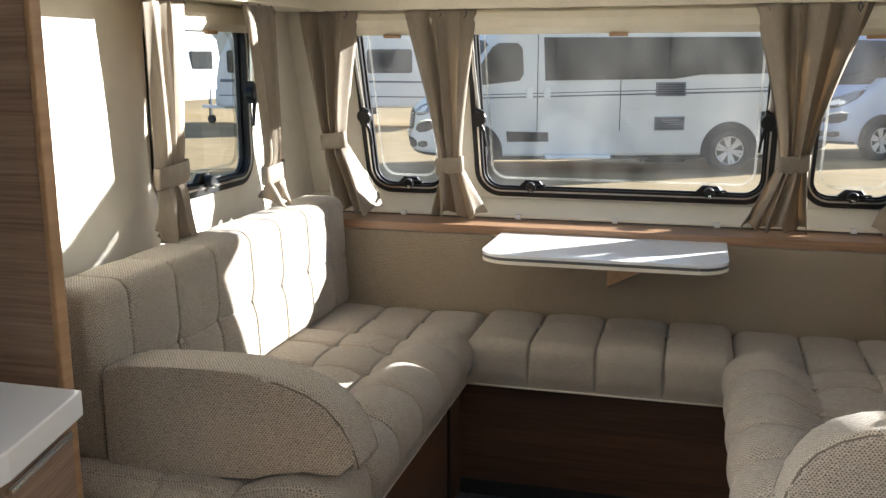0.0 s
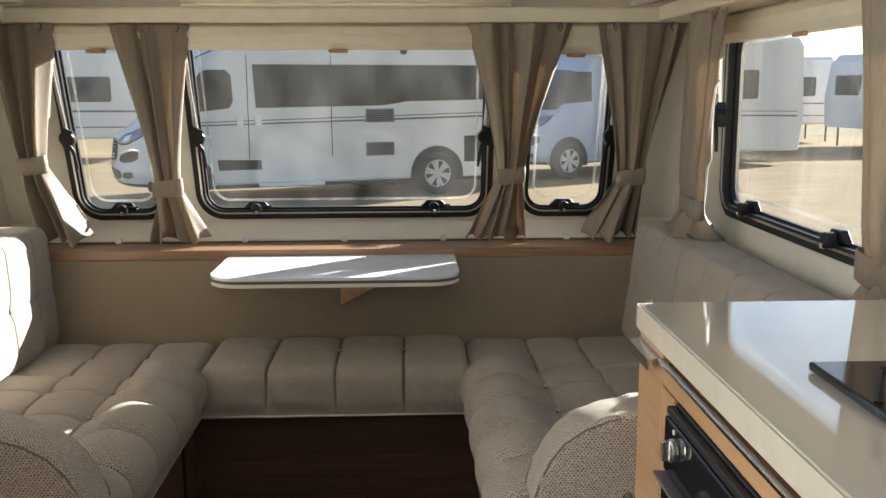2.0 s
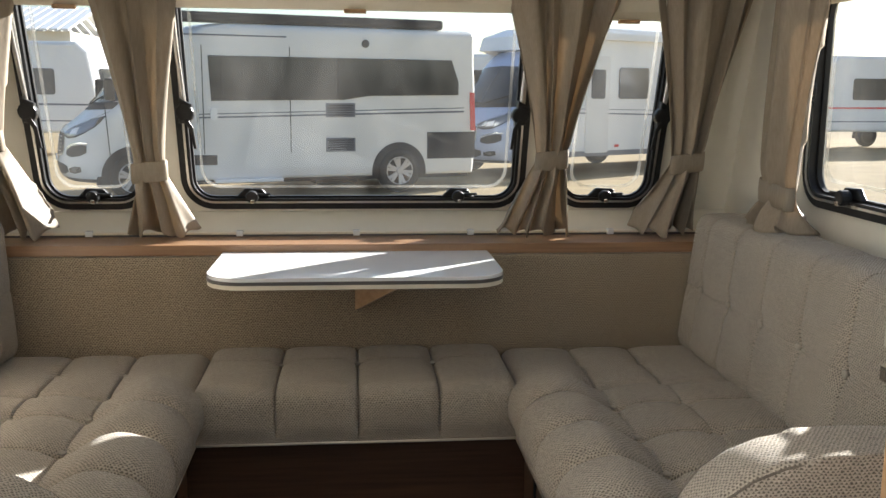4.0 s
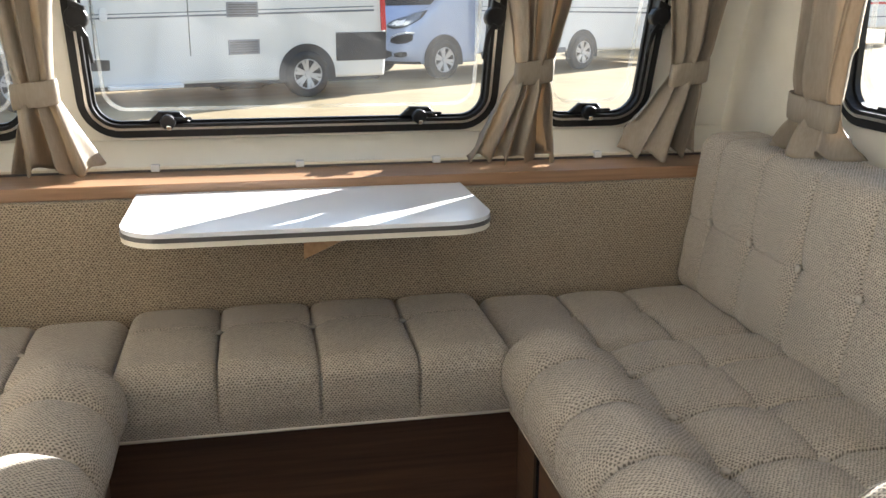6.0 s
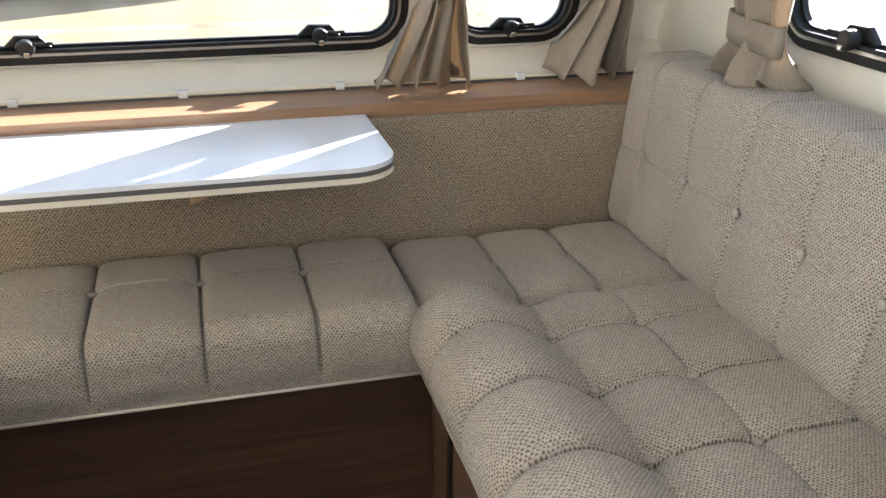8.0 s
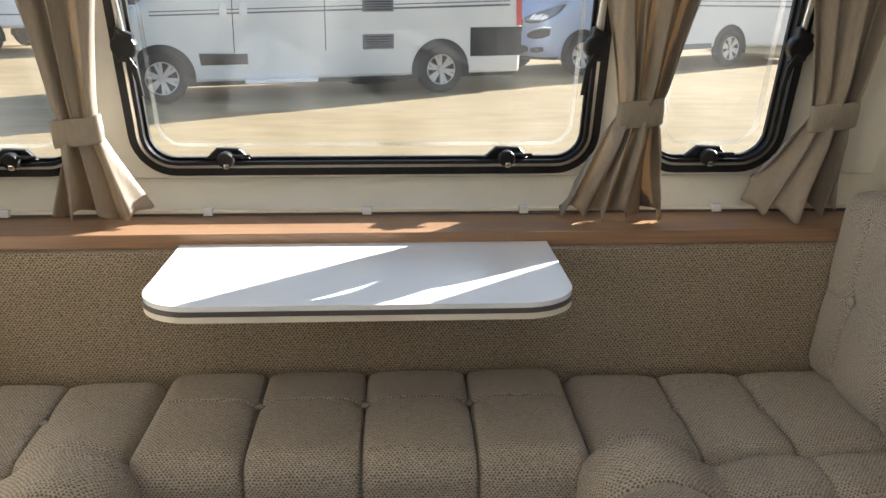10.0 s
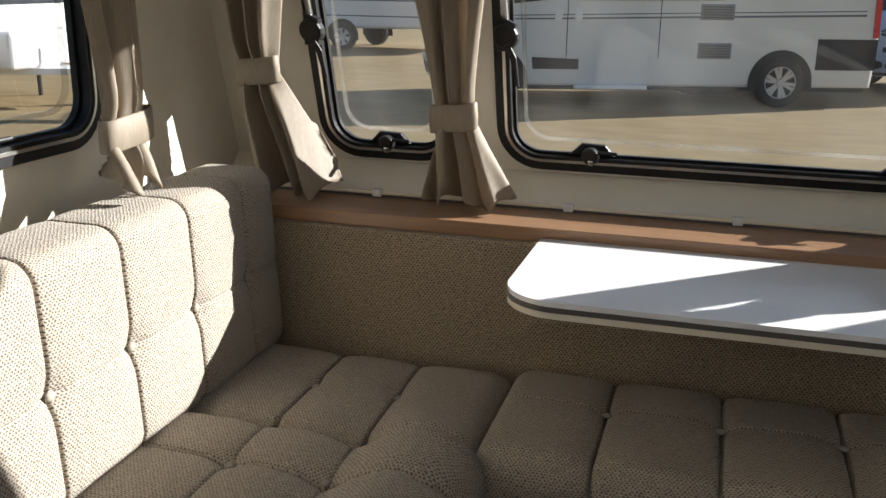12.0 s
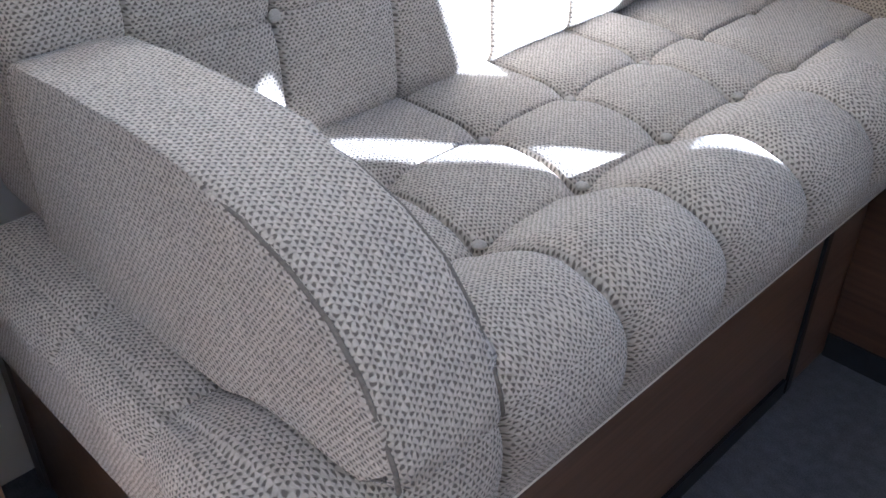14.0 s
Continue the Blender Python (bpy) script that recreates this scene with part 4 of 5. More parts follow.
ALLOY = mat("alloy_rim", (0.85, 0.85, 0.86), 0.35)
RIM = mat("rim_metal", (0.5, 0.5, 0.52), 0.32, 0.5)
RED = mat("red_lamp", (0.6, 0.03, 0.03), 0.25)
CLEAR_LAMP = mat("clear_lamp", (0.30, 0.32, 0.34), 0.12, 0.6)
GREY_STRIPE = mat("grey_stripe", (0.14, 0.15, 0.18), 0.4)
PLASTIC = varied(mat("grey_plastic", (0.03, 0.03, 0.033), 0.7, 0, 0.15), (0.02, 0.02, 0.022), (0.04, 0.04, 0.043), (1, 1, 1), 20)
bm = bmesh.new()
bmesh.ops.create_grid(bm, x_segments=2, y_segments=2, size=600)
g = part("ground", bm, GROUND)
g.location = (0, 0, GZ)
tagged(g, "dry yellow sandy ground of a vehicle yard", "ground", kind="structure")


def wheel(parent, x, y, out, r=0.345):
    """Wheel at hub (x, y) with its face towards out (+1 or -1 along y)."""
    bm = bmesh.new()
    n = 36
    prof = [(r * 0.62, -0.10), (r * 0.90, -0.11), (r, -0.07), (r, 0.07), (r * 0.90, 0.11), (r * 0.66, 0.105), (r * 0.62, 0.08)]
    rings = [[bm.verts.new((x + q * math.cos(2 * math.pi * i / n), y + out * w, r + q * math.sin(2 * math.pi * i / n))) for i in range(n)] for q, w in prof]
    for a, b in zip(rings, rings[1:] + rings[:1]):
        for i in range(n):
            bm.faces.new((a[i], a[(i + 1) % n], b[(i + 1) % n], b[i]))
    wh = part("wheel", cyl((x, y - out * 0.06, r), (x, y + out * 0.055, r), r * 0.615, 28), TYRE, parent, "dark wheel with alloy rim")
    part("tyre", bm, TYRE, wh, smooth=True)
    bm = bmesh.new()
    for s in range(6):
        for off in (-0.2, 0.2):
            a = 2 * math.pi * s / 6 + 0.3
            p0 = Vector((x + 0.05 * math.cos(a + off), y + out * 0.085, r + 0.05 * math.sin(a + off)))
            p1 = Vector((x + r * 0.6 * math.cos(a + off * 0.8), y + out * 0.098, r + r * 0.6 * math.sin(a + off * 0.8)))
            t = (p1 - p0).normalized().cross(Vector((0, 1, 0))) * 0.019
            q = [bm.verts.new(p) for p in (p0 - t, p0 + t, p1 + t * 1.3, p1 - t * 1.3)]
            w2 = [bm.verts.new(v.co - Vector((0, out * 0.03, 0))) for v in q]
            bm.faces.new(q)
            bm.faces.new(w2[::-1])
            for i in range(4):
                bm.faces.new((q[i], q[(i + 1) % 4], w2[(i + 1) % 4], w2[i]))
    part("rim", bm, RIM, wh, "spoked alloy rim")
    part("hub_cap", cyl((x, y + out * 0.05, r), (x, y + out * 0.105, r), 0.05, 16, 0.006), RIM, wh)
    part("rim_edge", tube([(x + r * 0.62 * math.cos(2 * math.pi * i / 28), y + out * 0.092, r + r * 0.62 * math.sin(2 * math.pi * i / 28)) for i in range(28)], 0.010, 6, True), RIM, wh, smooth=True)
    return wh


def arch(parent, x, y, r=0.345, s=1):
    pts = [(x + (r + 0.10) * math.cos(a), max(0.2, r + (r + 0.10) * math.sin(a))) for a in [math.pi * i / 20 for i in range(21)]]
    pts = [(x + r + 0.10, 0.24)] + pts + [(x - r - 0.10, 0.24)]
    a, b = sorted((y, y + s * 0.012))
    part("wheel_arch", prism(pts, "y", a, b), PLASTIC, parent, "dark wheel arch")


def slab(parent, name, pts, s, half, material, proud=0.012, label=""):
    """A flat shape of (x, z) points laid on the side s of a body that is 2*half wide."""
    a, b = sorted((s * (half - 0.004), s * (half + proud)))
    return part(name, prism(pts, "y", a, b, min(0.004, proud / 3)), material, parent, label)


def curve_at(pts, q):
    """Straight interpolation through (position, value) pairs."""
    for (a, u), (b, w) in zip(pts, pts[1:]):
        if q <= b:
            return u + (w - u) * max(0.0, min(1.0, (q - a) / (b - a)))
    return pts[-1][1]


def hull(wb, half, tail, top):
    """Surface of a van: hull(angle, z, off); angle 0 is dead ahead, 90 and -90 the flat sides; x runs forward from the rear hub."""
    fx = wb + 0.95
    ahead = [(0.28, fx - 0.10), (0.34, fx - 0.01), (0.5, fx + 0.03), (0.66, fx + 0.01), (0.95, fx - 0.03), (1.03, fx - 0.09), (1.12, wb + 0.74), (1.24, wb + 0.60), (1.36, wb + 0.45), (1.70, wb + 0.22), (2.04, wb - 0.04), (2.22, wb - 0.22), (2.36, wb - 0.44), (2.46, wb - 0.70), (2.56, wb - 1.1)]

    def point(a, z, off=0.0):
        edge = max(0.0, (z - top + 0.10) / 0.10)
        inset = 0.10 * (1 - math.sqrt(max(0.0, 1 - edge * edge)))
        xf = curve_at(ahead, z) - (inset if z > 2.3 else 0.0)
        xs = min(wb + 0.20, xf - 0.50)
        h = half - inset - 0.05 * max(0.0, 0.45 - z)
        ra = radians(a)
        x = xs + (xf - xs + off) * abs(math.cos(ra)) ** 0.86
        y = math.copysign((h + off) * abs(math.sin(ra)) ** 0.86, a)
        return Vector((x, y, z + off * 0.3 * (z > 1.0) * abs(math.cos(ra))))

    def back(k, z):
        edge = max(0.0, (z - top + 0.10) / 0.10)
        inset = 0.10 * (1 - math.sqrt(max(0.0, 1 - edge * edge)))
        h = half - inset - 0.05 * max(0.0, 0.45 - z)
        a = math.pi * k
        return Vector((tail - 0.05 * math.sin(math.pi * min(z, 2.0) / 2.2) + inset + 0.08 * (1 - math.sin(a) ** 0.35), h * math.copysign(abs(math.cos(a)) ** 0.35, math.cos(a)), z))
    return point, back


def hull_body(v, name, point, back, top, paint, label):
    """The painted shell, lofted level by level."""
    bm = bmesh.new()
    levels = [0.28 + 0.045 * i for i in range(int((top - 0.40) / 0.045))]
    levels += [top - 0.10 * (1 - math.sin(radians(q))) for q in (0, 18, 36, 54, 72, 86)]
    rows = []
    for z in levels:
        loop = [point(a, z) for a in range(-90, 91, 6)] + [back(k / 10, z) for k in range(11)]
        rows.append([bm.verts.new(p) for p in loop])
    n = len(rows[0])
    for a, b in zip(rows, rows[1:]):
        for i in range(n):
            bm.faces.new((a[i], a[(i + 1) % n], b[(i + 1) % n], b[i]))
    bm.faces.new(rows[-1])
    bm.faces.new(rows[0][::-1])
    return part(name, bm, paint, v, label, smooth=True)


def skin(parent, name, point, rows, material, off=0.012, label=""):
    """A thin piece that follows the hull; rows of (angle, lower z, upper z)."""
    bm = bmesh.new()
    cols = []
    for (a0, l0, u0), (a1, l1, u1) in zip(rows, rows[1:]):
        for i in range(5):
            t = i / 4
            if cols and i == 0:
                continue
            a, lo, hi = a0 + (a1 - a0) * t, l0 + (l1 - l0) * t, u0 + (u1 - u0) * t
            cols.append([[bm.verts.new(point(a, lo + (hi - lo) * j / 6, w)) for j in range(7)] for w in (-0.015, off)])
    for (i0, o0), (i1, o1) in zip(cols, cols[1:]):
        for j in range(6):
            bm.faces.new((o0[j], o1[j], o1[j + 1], o0[j + 1]))
            bm.faces.new((i0[j + 1], i1[j + 1], i1[j], i0[j]))
        bm.faces.new((i0[0], i1[0], o1[0], o0[0]))
        bm.faces.new((o0[6], o1[6], i1[6], i0[6]))
    for i, o in (cols[0], cols[-1]):
        for j in range(6):
            bm.faces.new((i[j], i[j + 1], o[j + 1], o[j]))
    return part(name, bm, material, parent, label)


def nose(v, wb, half, point):
    """Windscreen, lamps, grille, bumper openings and mirrors of a van cab."""
    fx = wb + 0.95
    ws = skin(v, "windscreen", point, [(-64, 1.42, 1.96), (-50, 1.38, 2.02), (0, 1.36, 2.05), (50, 1.38, 2.02), (64, 1.42, 1.96)], TINT, 0.008, "raked tinted windscreen")
    skin(ws, "cowl", point, [(-66, 1.30, 1.40), (0, 1.27, 1.37), (66, 1.30, 1.40)], PLASTIC, 0.012, "black cowl under the windscreen")
    for s in (1, -1):
        part("wiper", tube([point(s * 6, 1.35, 0.03), point(s * 20, 1.42, 0.03), point(s * 42, 1.52, 0.03)], 0.012, 6), PLASTIC, ws)

        def r(rows):
            return [(s * a, lo, hi) for a, lo, hi in rows]
        skin(v, "lamp_surround", point, r([(23, 0.915, 0.965), (33, 0.885, 1.045), (45, 0.905, 1.105), (56, 0.965, 1.165), (66, 1.05, 1.205), (71, 1.14, 1.21)]), PLASTIC, 0.006, "dark headlamp surround")
        lamp = skin(v, "headlamp", point, r([(26, 0.935, 0.965), (34, 0.915, 1.03), (45, 0.93, 1.09), (56, 0.985, 1.15), (65, 1.065, 1.19)]), CLEAR_LAMP, 0.016, "clear swept-back headlamp")
        skin(lamp, "lamp_lens", point, r([(36, 0.945, 1.01), (41, 0.95, 1.03), (46, 0.965, 1.05)]), ALLOY, 0.020)
        skin(v, "air_intake", point, r([(31, 0.66, 0.72), (40, 0.63, 0.78), (52, 0.65, 0.81), (60, 0.70, 0.80)]), PLASTIC, 0.008, "dark bumper intake")
        skin(v, "intake_blade", point, r([(31, 0.735, 0.755), (40, 0.795, 0.815), (52, 0.825, 0.845), (61, 0.815, 0.83)]), CHROME, 0.012)
        fog = skin(v, "fog_lamp_recess", point, r([(36, 0.41, 0.47), (45, 0.40, 0.50), (53, 0.43, 0.50)]), PLASTIC, 0.008)
        skin(fog, "fog_lamp", point, r([(42, 0.425, 0.475), (47, 0.425, 0.48)]), CLEAR_LAMP, 0.016)
        mi = part("door_mirror", box(wb + 0.22, wb + 0.36, *sorted((s * (half + 0.04), s * (half + 0.24))), 1.42, 1.72, 0.04, 3), PLASTIC, v, "black door mirror")
        part("mirror_arm", tube([(wb + 0.24, s * (half - 0.02), 1.44), (wb + 0.28, s * (half + 0.08), 1.48)], 0.03, 8), PLASTIC, mi)
        skin(v, "bonnet_seam", point, r([(24, 0.985, 0.995), (34, 1.06, 1.07), (47, 1.13, 1.14), (58, 1.19, 1.20), (67, 1.26, 1.27)]), GAP, 0.002)
    skin(v, "grille_surround", point, [(-25, 0.69, 0.96), (-20, 0.64, 0.975), (0, 0.62, 0.985), (20, 0.64, 0.975), (25, 0.69, 0.96)], CHROME, 0.010, "bright grille surround")
    gr = skin(v, "grille", point, [(-23, 0.70, 0.945), (-18, 0.66, 0.955), (0, 0.645, 0.965), (18, 0.66, 0.955), (23, 0.70, 0.945)], PLASTIC, 0.016, "dark radiator grille")
    for i in range(5):
        z = 0.70 + 0.05 * i
        skin(gr, "grille_bar", point, [(-21, z, z + 0.014), (0, z, z + 0.014), (21, z, z + 0.014)], CHROME, 0.024)
    skin(v, "lower_mouth", point, [(-33, 0.42, 0.50), (-24, 0.38, 0.53), (0, 0.37, 0.54), (24, 0.38, 0.53), (33, 0.42, 0.50)], PLASTIC, 0.008, "dark lower grille")
    skin(v, "front_lip", point, [(-70, 0.285, 0.33), (0, 0.285, 0.335), (70, 0.285, 0.33)], PLASTIC, 0.012)
    skin(v, "badge", point, [(-3, 1.005, 1.06), (3, 1.005, 1.06)], CHROME, 0.014, "plain metal badge")
    part("number_plate", box(fx + 0.03, fx + 0.052, -0.26, 0.26, 0.555, 0.63, 0.004), BODY_WHITE, v)


def place(ob, rear, front_hub):
    """Set a vehicle with its rear hub at rear, heading for front_hub (ground points)."""
    a = math.atan2(front_hub[1] - rear[1], front_hub[0] - rear[0])
    ob.matrix_world = Matrix.Translation((rear[0], rear[1], GZ)) @ Matrix.Rotation(a, 4, "Z") @ Matrix.Translation((0, -1.03, 0))


def panel_van(rear, fr):
    v = empty("camper_van")
    wb, half, H = math.dist(rear, fr), 1.02, 2.52
    cb = wb - 0.30
    point, back = hull(wb, half, -1.28, H)
    hull_body(v, "body", point, back, H, VAN_WHITE, "white van body")
    nose(v, wb, half, point)
    for s in (1, -1):
        for x in (0.0, wb):
            arch(v, x, s * (half - 0.004), s=s)
            wheel(v, x, s * (half - 0.068), s)
        cab = slab(v, "cab_window", [(cb - 0.40, 1.42), (cb + 0.16, 1.36), (cb + 0.30, 1.42), (cb + 0.27, 1.54), (cb + 0.02, 1.92), (cb - 0.08, 1.98), (cb - 0.36, 1.98), (cb - 0.44, 1.9), (cb - 0.46, 1.52)], s, half, TINT, label="tinted cab side window")
        sw = slab(v, "side_window", [(-1.0, 1.52), (-1.0, 1.72), (-0.88, 2.06), (cb - 0.76, 2.06), (cb - 0.79, 1.42), (0.9, 1.44), (0.5, 1.50)], s, half, TINT, label="long tinted side window")
        slab(sw, "pane_frame", [(wb - 1.26, 1.44), (wb - 1.26, 2.05), (wb - 1.23, 2.05), (wb - 1.23, 1.44)], s, half + 0.010, PLASTIC, 0.006)
        slab(sw, "pane_frame", [(wb - 3.0, 1.46), (wb - 3.0, 2.05), (wb - 2.96, 2.05), (wb - 2.96, 1.46)], s, half + 0.010, PLASTIC, 0.006)
        slab(v, "stripe", [(-1.1, 1.245), (wb + 0.1, 1.15), (wb + 0.1, 1.17), (-1.1, 1.275)], s, half, GREY_STRIPE, 0.005)
        slab(v, "stripe", [(-1.1, 1.31), (wb + 0.1, 1.20), (wb + 0.1, 1.215), (-1.1, 1.325)], s, half, GREY_STRIPE, 0.005)
        slab(v, "side_moulding", [(wb - 1.15, 0.50), (wb - 0.52, 0.50), (wb - 0.50, 0.66), (wb - 1.15, 0.64)], s, half, PLASTIC, 0.012, "dark lower moulding behind the wheel")
        slab(v, "rear_corner_panel", [(-1.30, 0.52), (-0.47, 0.52), (-0.47, 0.94), (-1.30, 0.94)], s, half, PLASTIC, 0.006, "dark lower rear panel")
        for z in (1.18, 0.66):
            vent = slab(v, "service_grille", [(0.72, z), (1.18, z), (1.18, z + 0.21), (0.72, z + 0.21)], s, half, GREY_STRIPE, 0.012, "grey service vent")
            for k in range(5):
                slab(vent, "slat", [(0.75, z + 0.025 + 0.035 * k), (1.15, z + 0.025 + 0.035 * k), (1.15, z + 0.042 + 0.035 * k), (0.75, z + 0.042 + 0.035 * k)], s, half + 0.010, PLASTIC, 0.006)
        for x in (cb - 0.55, cb - 0.82):
            slab(v, "door_handle", round_rect(x - 0.05, x + 0.05, 1.14, 1.32, 0.045, 4), s, half, BODY_WHITE, 0.025, "white door handle")
        for x in (cb - 0.68, cb - 1.95):
            slab(v, "door_gap", [(x, 0.66), (x + 0.012, 0.66), (x + 0.012, 2.2), (x, 2.2)], s, half, GAP, 0.003)
        slab(v, "cab_gap", [(wb + 0.30, 0.55), (wb + 0.312, 0.55), (wb + 0.36, 1.36), (wb + 0.348, 1.36)], s, half, GAP, 0.003)
        slab(v, "tail_lamp", [(-1.305, 0.96), (-1.22, 0.96), (-1.20, 1.56), (-1.275, 1.56)], s, half, RED, 0.02, "tall red tail lamp")
        slab(v, "roof_stripe", [(wb - 2.2, 2.335), (wb - 0.7, 2.335), (wb - 0.2, 2.12), (wb - 0.16, 2.12), (wb - 0.66, 2.36), (wb - 2.2, 2.355)], s, half, GREY_STRIPE, 0.004)
        part("filler_cap", cyl((0.55, s * (half - 0.01), 2.28), (0.55, s * (half + 0.015), 2.28), 0.06, 18), PLASTIC, v, "small round dark vent")
    aw = part("awning_case", box(-0.75, wb - 0.55, half - 0.26, half - 0.02, H + 0.002, H + 0.15, 0.05, 3), PLASTIC, v, "dark rolled awning case on the roof")
    part("roof_vent", box(0.9, 1.4, -0.3, 0.3, H, H + 0.12, 0.04, 3), BODY_WHITE, v)
    part("sill", box(-1.2, wb + 0.5, half - 0.35, half - 0.012, 0.22, 0.37, 0.02), PLASTIC, v)
    part("side_step", box(wb - 2.1, wb - 1.1, half - 0.02, half + 0.10, 0.24, 0.29, 0.01), ALLOY, v)
    part("under_tank", box(0.6, 1.3, -0.6, 0.8, 0.14, 0.34, 0.04), PLASTIC, v)
    place(v, rear, fr)
    return tagged(v, "white panel-van camper with tinted windows, parked nose out", "van")


def motorhome(rear, fr):
    v = empty("motorhome")
    wb, half = math.dist(rear, fr), 1.10
    ch = 0.98
    point, back = hull(wb, ch, wb - 0.80, 2.40)
    hull_body(v, "cab", point, back, 2.40, VAN_SILVER, "silver van cab")
    nose(v, wb, ch, point)
    body = [(-2.85, 0.30), (-2.9, 1.2), (-2.85, 2.6), (-2.65, 2.78), (wb - 0.9, 2.80), (wb - 0.35, 2.62), (wb - 0.25, 2.36), (wb - 0.74, 2.30), (wb - 0.74, 0.42)]
    part("coach_body", prism(body, "y", -half, half, 0.07, 3), BODY_WHITE, v, "white coach-built body")
    for s in (1, -1):
        for x in (0.0, wb):
            arch(v, x, s * ((half if x == 0 else ch) - 0.004), s=s)
            wheel(v, x, s * ((half if x == 0 else ch) - 0.066), s)
        slab(v, "cab_window", [(wb - 0.52, 1.44), (wb + 0.24, 1.40), (wb + 0.34, 1.46), (wb + 0.02, 1.94), (wb - 0.10, 1.99), (wb - 0.50, 1.99)], s, ch, TINT, label="tinted cab side window")
        slab(v, "body_window", round_rect(0.7, 1.5, 1.45, 2.05, 0.06, 4), s, half, TINT, 0.02, "dark side window")
        slab(v, "body_window", round_rect(-1.4, -0.5, 1.45, 2.05, 0.06, 4), s, half, TINT, 0.02, "dark side window")
        d = slab(v, "entrance_door", round_rect(1.75, 2.35, 0.42, 2.25, 0.05, 4), s, half, VAN_WHITE, 0.018, "white entrance door")
        slab(d, "door_window", round_rect(1.87, 2.23, 1.45, 2.0, 0.05, 4), s, half + 0.017, TINT, 0.008)
        slab(v, "stripe", [(-2.7, 1.05), (wb - 0.8, 1.18), (wb - 0.8, 1.20), (-2.7, 1.09)], s, half, GREY_STRIPE, 0.004)
        slab(v, "stripe", [(-2.7, 1.16), (wb - 0.8, 1.26), (wb - 0.8, 1.27), (-2.7, 1.18)], s, half, GREY_STRIPE, 0.004)
        slab(v, "awning_case", [(-1.2, 2.55), (2.4, 2.55), (2.4, 2.68), (-1.2, 2.68)], s, half, BODY_WHITE, 0.10)
        slab(v, "skirt", [(0.5, 0.36), (wb - 0.8, 0.36), (wb - 0.8, 0.46), (0.5, 0.46)], s, half, GREY_STRIPE, 0.01)
        slab(v, "side_lamp", [(1.45, 0.52), (1.56, 0.52), (1.56, 0.57), (1.45, 0.57)], s, half, RED, 0.012)
    place(v, rear, fr)
    return tagged(v, "silver-fronted white coach-built motorhome parked in the yard", "motorhome")


def caravan(x, y, yaw, L=6.0, label="white touring caravan with dark windows", W=2.2, stripe=None):
    """Touring caravan; its drawbar points along local +x."""
    v = empty("touring_caravan")
    half = W / 2
    prof = [(-L / 2, 0.55), (-L / 2 - 0.05, 1.4), (-L / 2 + 0.10, 2.35), (-L / 2 + 0.35, 2.58), (L / 2 - 0.95, 2.58), (L / 2 - 0.45, 2.34), (L / 2 - 0.12, 1.75), (L / 2, 1.2), (L / 2 - 0.02, 0.62), (L / 2 - 0.2, 0.48)]
    part("body", prism(prof, "y", -half, half, 0.08, 3), BODY_WHITE, v)
    fw = part("front_window", prism([(L / 2 - 0.13, 1.30), (L / 2 - 0.0, 1.30), (L / 2 - 0.10, 1.80), (L / 2 - 0.20, 1.80)], "y", -0.85, 0.85, 0.01), TINT, v, "dark front window")
    part("back_window", box(-L / 2 - 0.06, -L / 2 + 0.02, -0.55, 0.55, 1.45, 2.0, 0.02), TINT, v, "dark rear window")
    for s in (1, -1):
        for a in (-0.36, 0.02, 0.26):
            slab(v, "side_window", round_rect(a * L - 0.05, a * L + (1.15 if a != 0.02 else 0.7), 1.40, 1.98, 0.07, 4), s, half, TINT, 0.02, "dark side window")
        slab(v, "stripe", [(-L / 2 + 0.1, 1.16), (L / 2 - 0.15, 1.16), (L / 2 - 0.15, 1.24), (-L / 2 + 0.1, 1.20)], s, half, stripe or GREY_STRIPE, 0.004)
        slab(v, "stripe", [(-L / 2 + 0.1, 0.80), (L / 2 - 0.1, 0.80), (L / 2 - 0.1, 0.83), (-L / 2 + 0.1, 0.83)], s, half, GREY_STRIPE, 0.004)
        slab(v, "roof_rail", [(-L / 2 + 0.4, 2.46), (L / 2 - 1.0, 2.46), (L / 2 - 1.0, 2.49), (-L / 2 + 0.4, 2.49)], s, half, ALLOY, 0.02)
        arch(v, -0.1, s * (half - 0.004), 0.32, s)
        wheel(v, -0.1, s * (half - 0.07), s, 0.32)
    part("drawbar", prism([(L / 2 - 0.3, -0.5), (L / 2 - 0.3, 0.5), (L / 2 + 1.1, 0.05), (L / 2 + 1.1, -0.05)], "z", 0.42, 0.50), ALLOY, v, "steel drawbar")
    jw = part("jockey_wheel", cyl((L / 2 + 0.75, 0.10, 0.12), (L / 2 + 0.75, 0.16, 0.12), 0.12, 18), TYRE, v)
    part("jockey_post", cyl((L / 2 + 0.75, 0.13, 0.1), (L / 2 + 0.75, 0.13, 0.95), 0.025, 10), ALLOY, jw)
    part("gas_locker", box(L / 2 - 0.2, L / 2 + 0.28, -0.7, 0.7, 0.50, 0.98, 0.06, 3), BODY_WHITE, v)
    for sx in (-L / 2 + 0.3, L / 2 - 0.5):
        for sy in (-0.8, 0.8):
            part("corner_steady", cyl((sx, sy, 0.0), (sx, sy, 0.55), 0.03, 8), PLASTIC, v)
    v.matrix_world = Matrix.Translation((x, y, GZ)) @ Matrix.Rotation(radians(yaw), 4, "Z")
    return tagged(v, label, "caravan", "parked caravans")


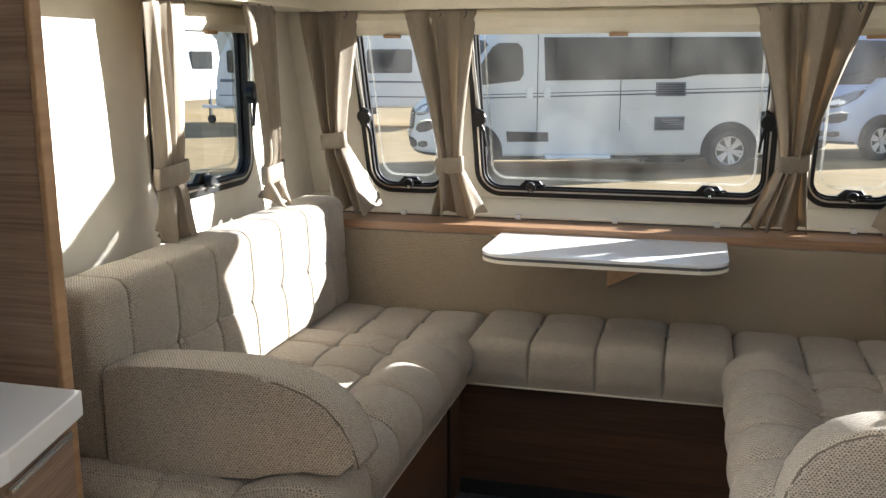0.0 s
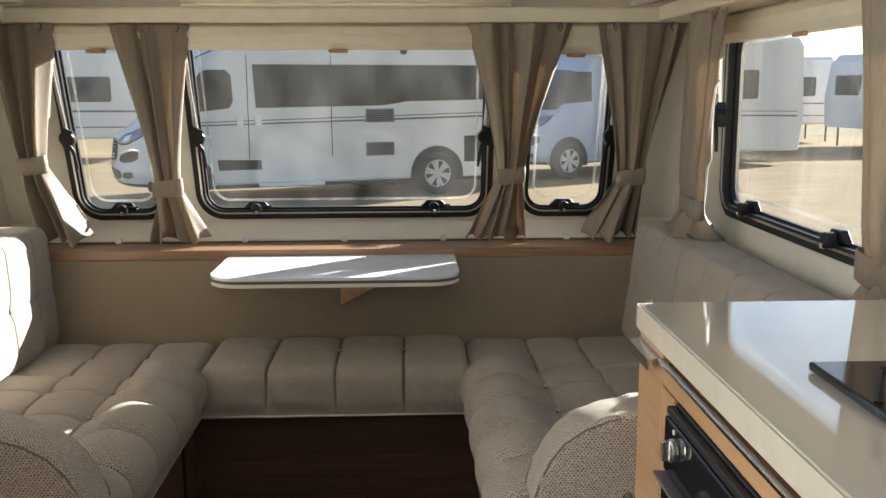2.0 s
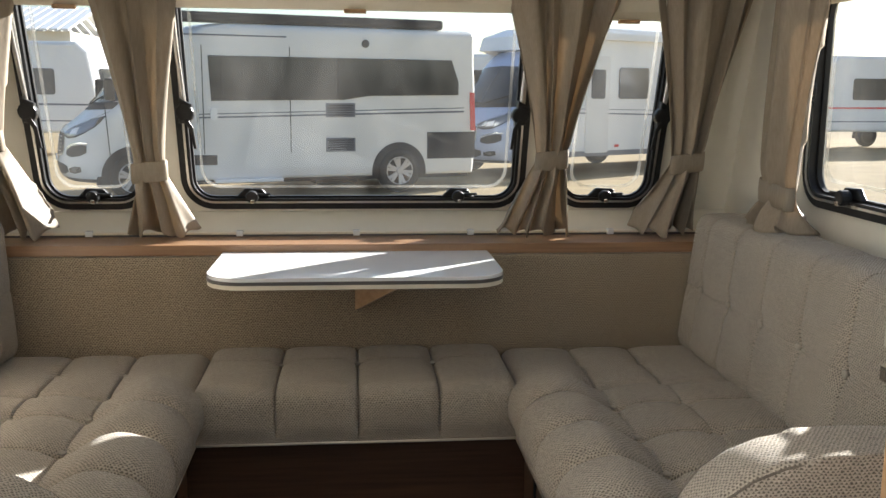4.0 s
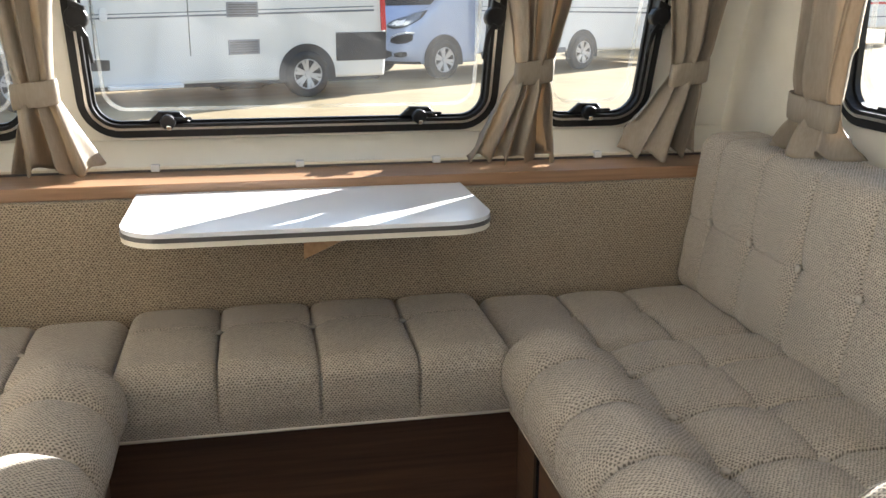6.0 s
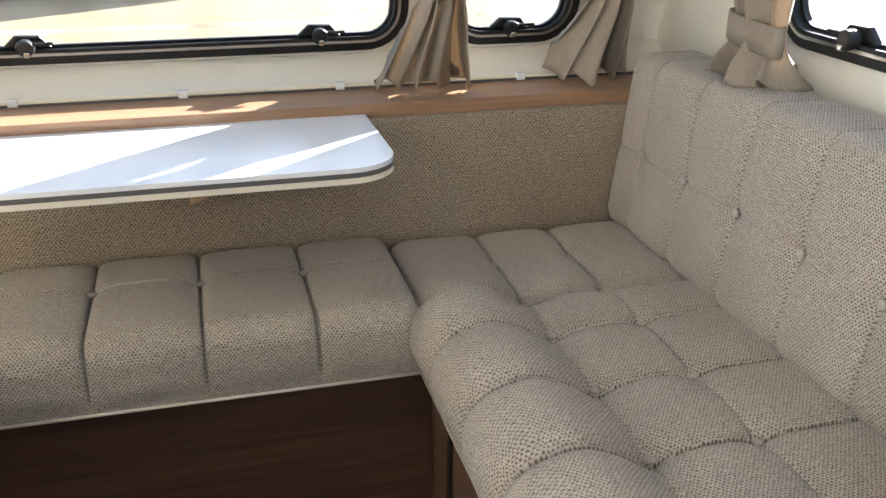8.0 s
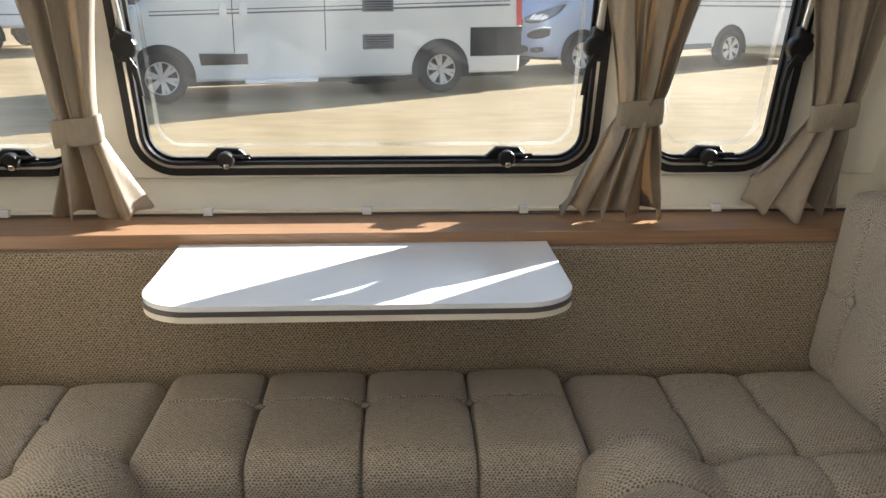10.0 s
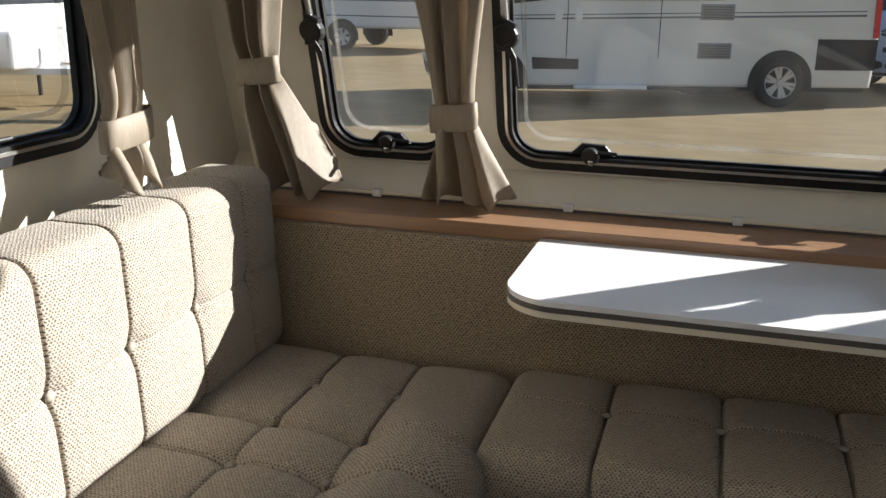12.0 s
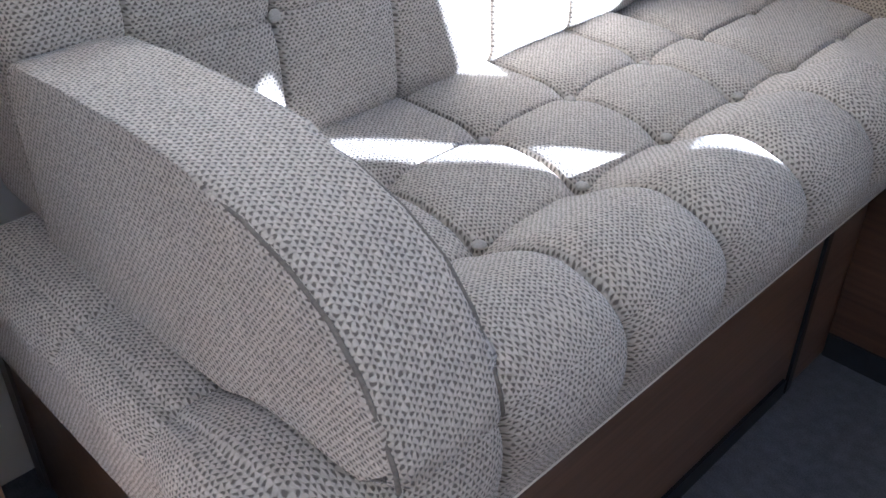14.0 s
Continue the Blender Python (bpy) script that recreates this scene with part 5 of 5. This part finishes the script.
panel_van((0.70, 12.05), (-3.08, 10.85))
motorhome((6.4, 16.1), (3.28, 14.4))
caravan(-9.0, 20.5, 178, 6.4)
caravan(-17.5, 23.0, 176, 6.0)
caravan(2.5, 25.0, 182, 6.2)
caravan(10.5, 26.5, 178, 6.2)
caravan(15.6, 23.2, 8, 6.2, "white caravan with a red and grey stripe", stripe=RED)
caravan(-12.5, 3.5, 5, 6.4)
caravan(-12.0, 8.5, 3, 6.2)
caravan(17.0, 9.0, 92, 6.2)
# far shed with a ribbed roof, and trees on the skyline
shed = empty("workshop_shed")
part("wall", box(-34, -14, 46, 56, 0, 4.2), CREAM, shed)
for i in range(40):
    part("roof_sheet", prism([(45.5, 4.2), (51, 5.6), (56.5, 4.2), (56.5, 4.3), (51, 5.75), (45.5, 4.3)], "x", -34.2 + 0.51 * i, -33.83 + 0.51 * i), ALLOY, shed)
shed.location.z = GZ
tagged(shed, "long shed with a ribbed metal roof", "shed")
LEAF = varied(mat("dull_leaves", (0.06, 0.08, 0.03), 0.8), (0.035, 0.05, 0.02), (0.09, 0.11, 0.045), (1, 1, 1), 6)
BARK = varied(mat("bark", (0.12, 0.09, 0.06), 0.9), (0.08, 0.06, 0.04), (0.16, 0.12, 0.08), (6, 6, 1), 8, 0.5)


def hedge(seed, x0, x1, y, h):
    rnd = random.Random(seed)
    v, f = [], []
    for _ in range(5200):
        x = rnd.uniform(x0, x1)
        top = h * (0.7 + 0.3 * math.sin(x * 0.31 + seed) * math.cos(x * 0.13))
        p = Vector((x, y + rnd.gauss(0, 1.2), GZ + top * rnd.random() ** 0.6))
        a, b = Vector((rnd.gauss(0, 1), rnd.gauss(0, 1), rnd.gauss(0, 1))).normalized(), Vector((rnd.gauss(0, 1), rnd.gauss(0, 1), rnd.gauss(0, 1))).normalized()
        s = rnd.uniform(0.25, 0.5)
        k = len(v)
        v += [p - a * s, p + b * s * 0.5, p + a * s, p - b * s * 0.5]
        f.append((k, k + 1, k + 2, k + 3))
    ob = new("far_hedge", mesh_of("far_hedge", v, f, LEAF))
    tagged(ob, "dull green tree line beyond the yard", "hedge", kind="stuff")


hedge(3, -60, 0, 70, 4.0)
hedge(4, 0, 70, 72, 4.2)
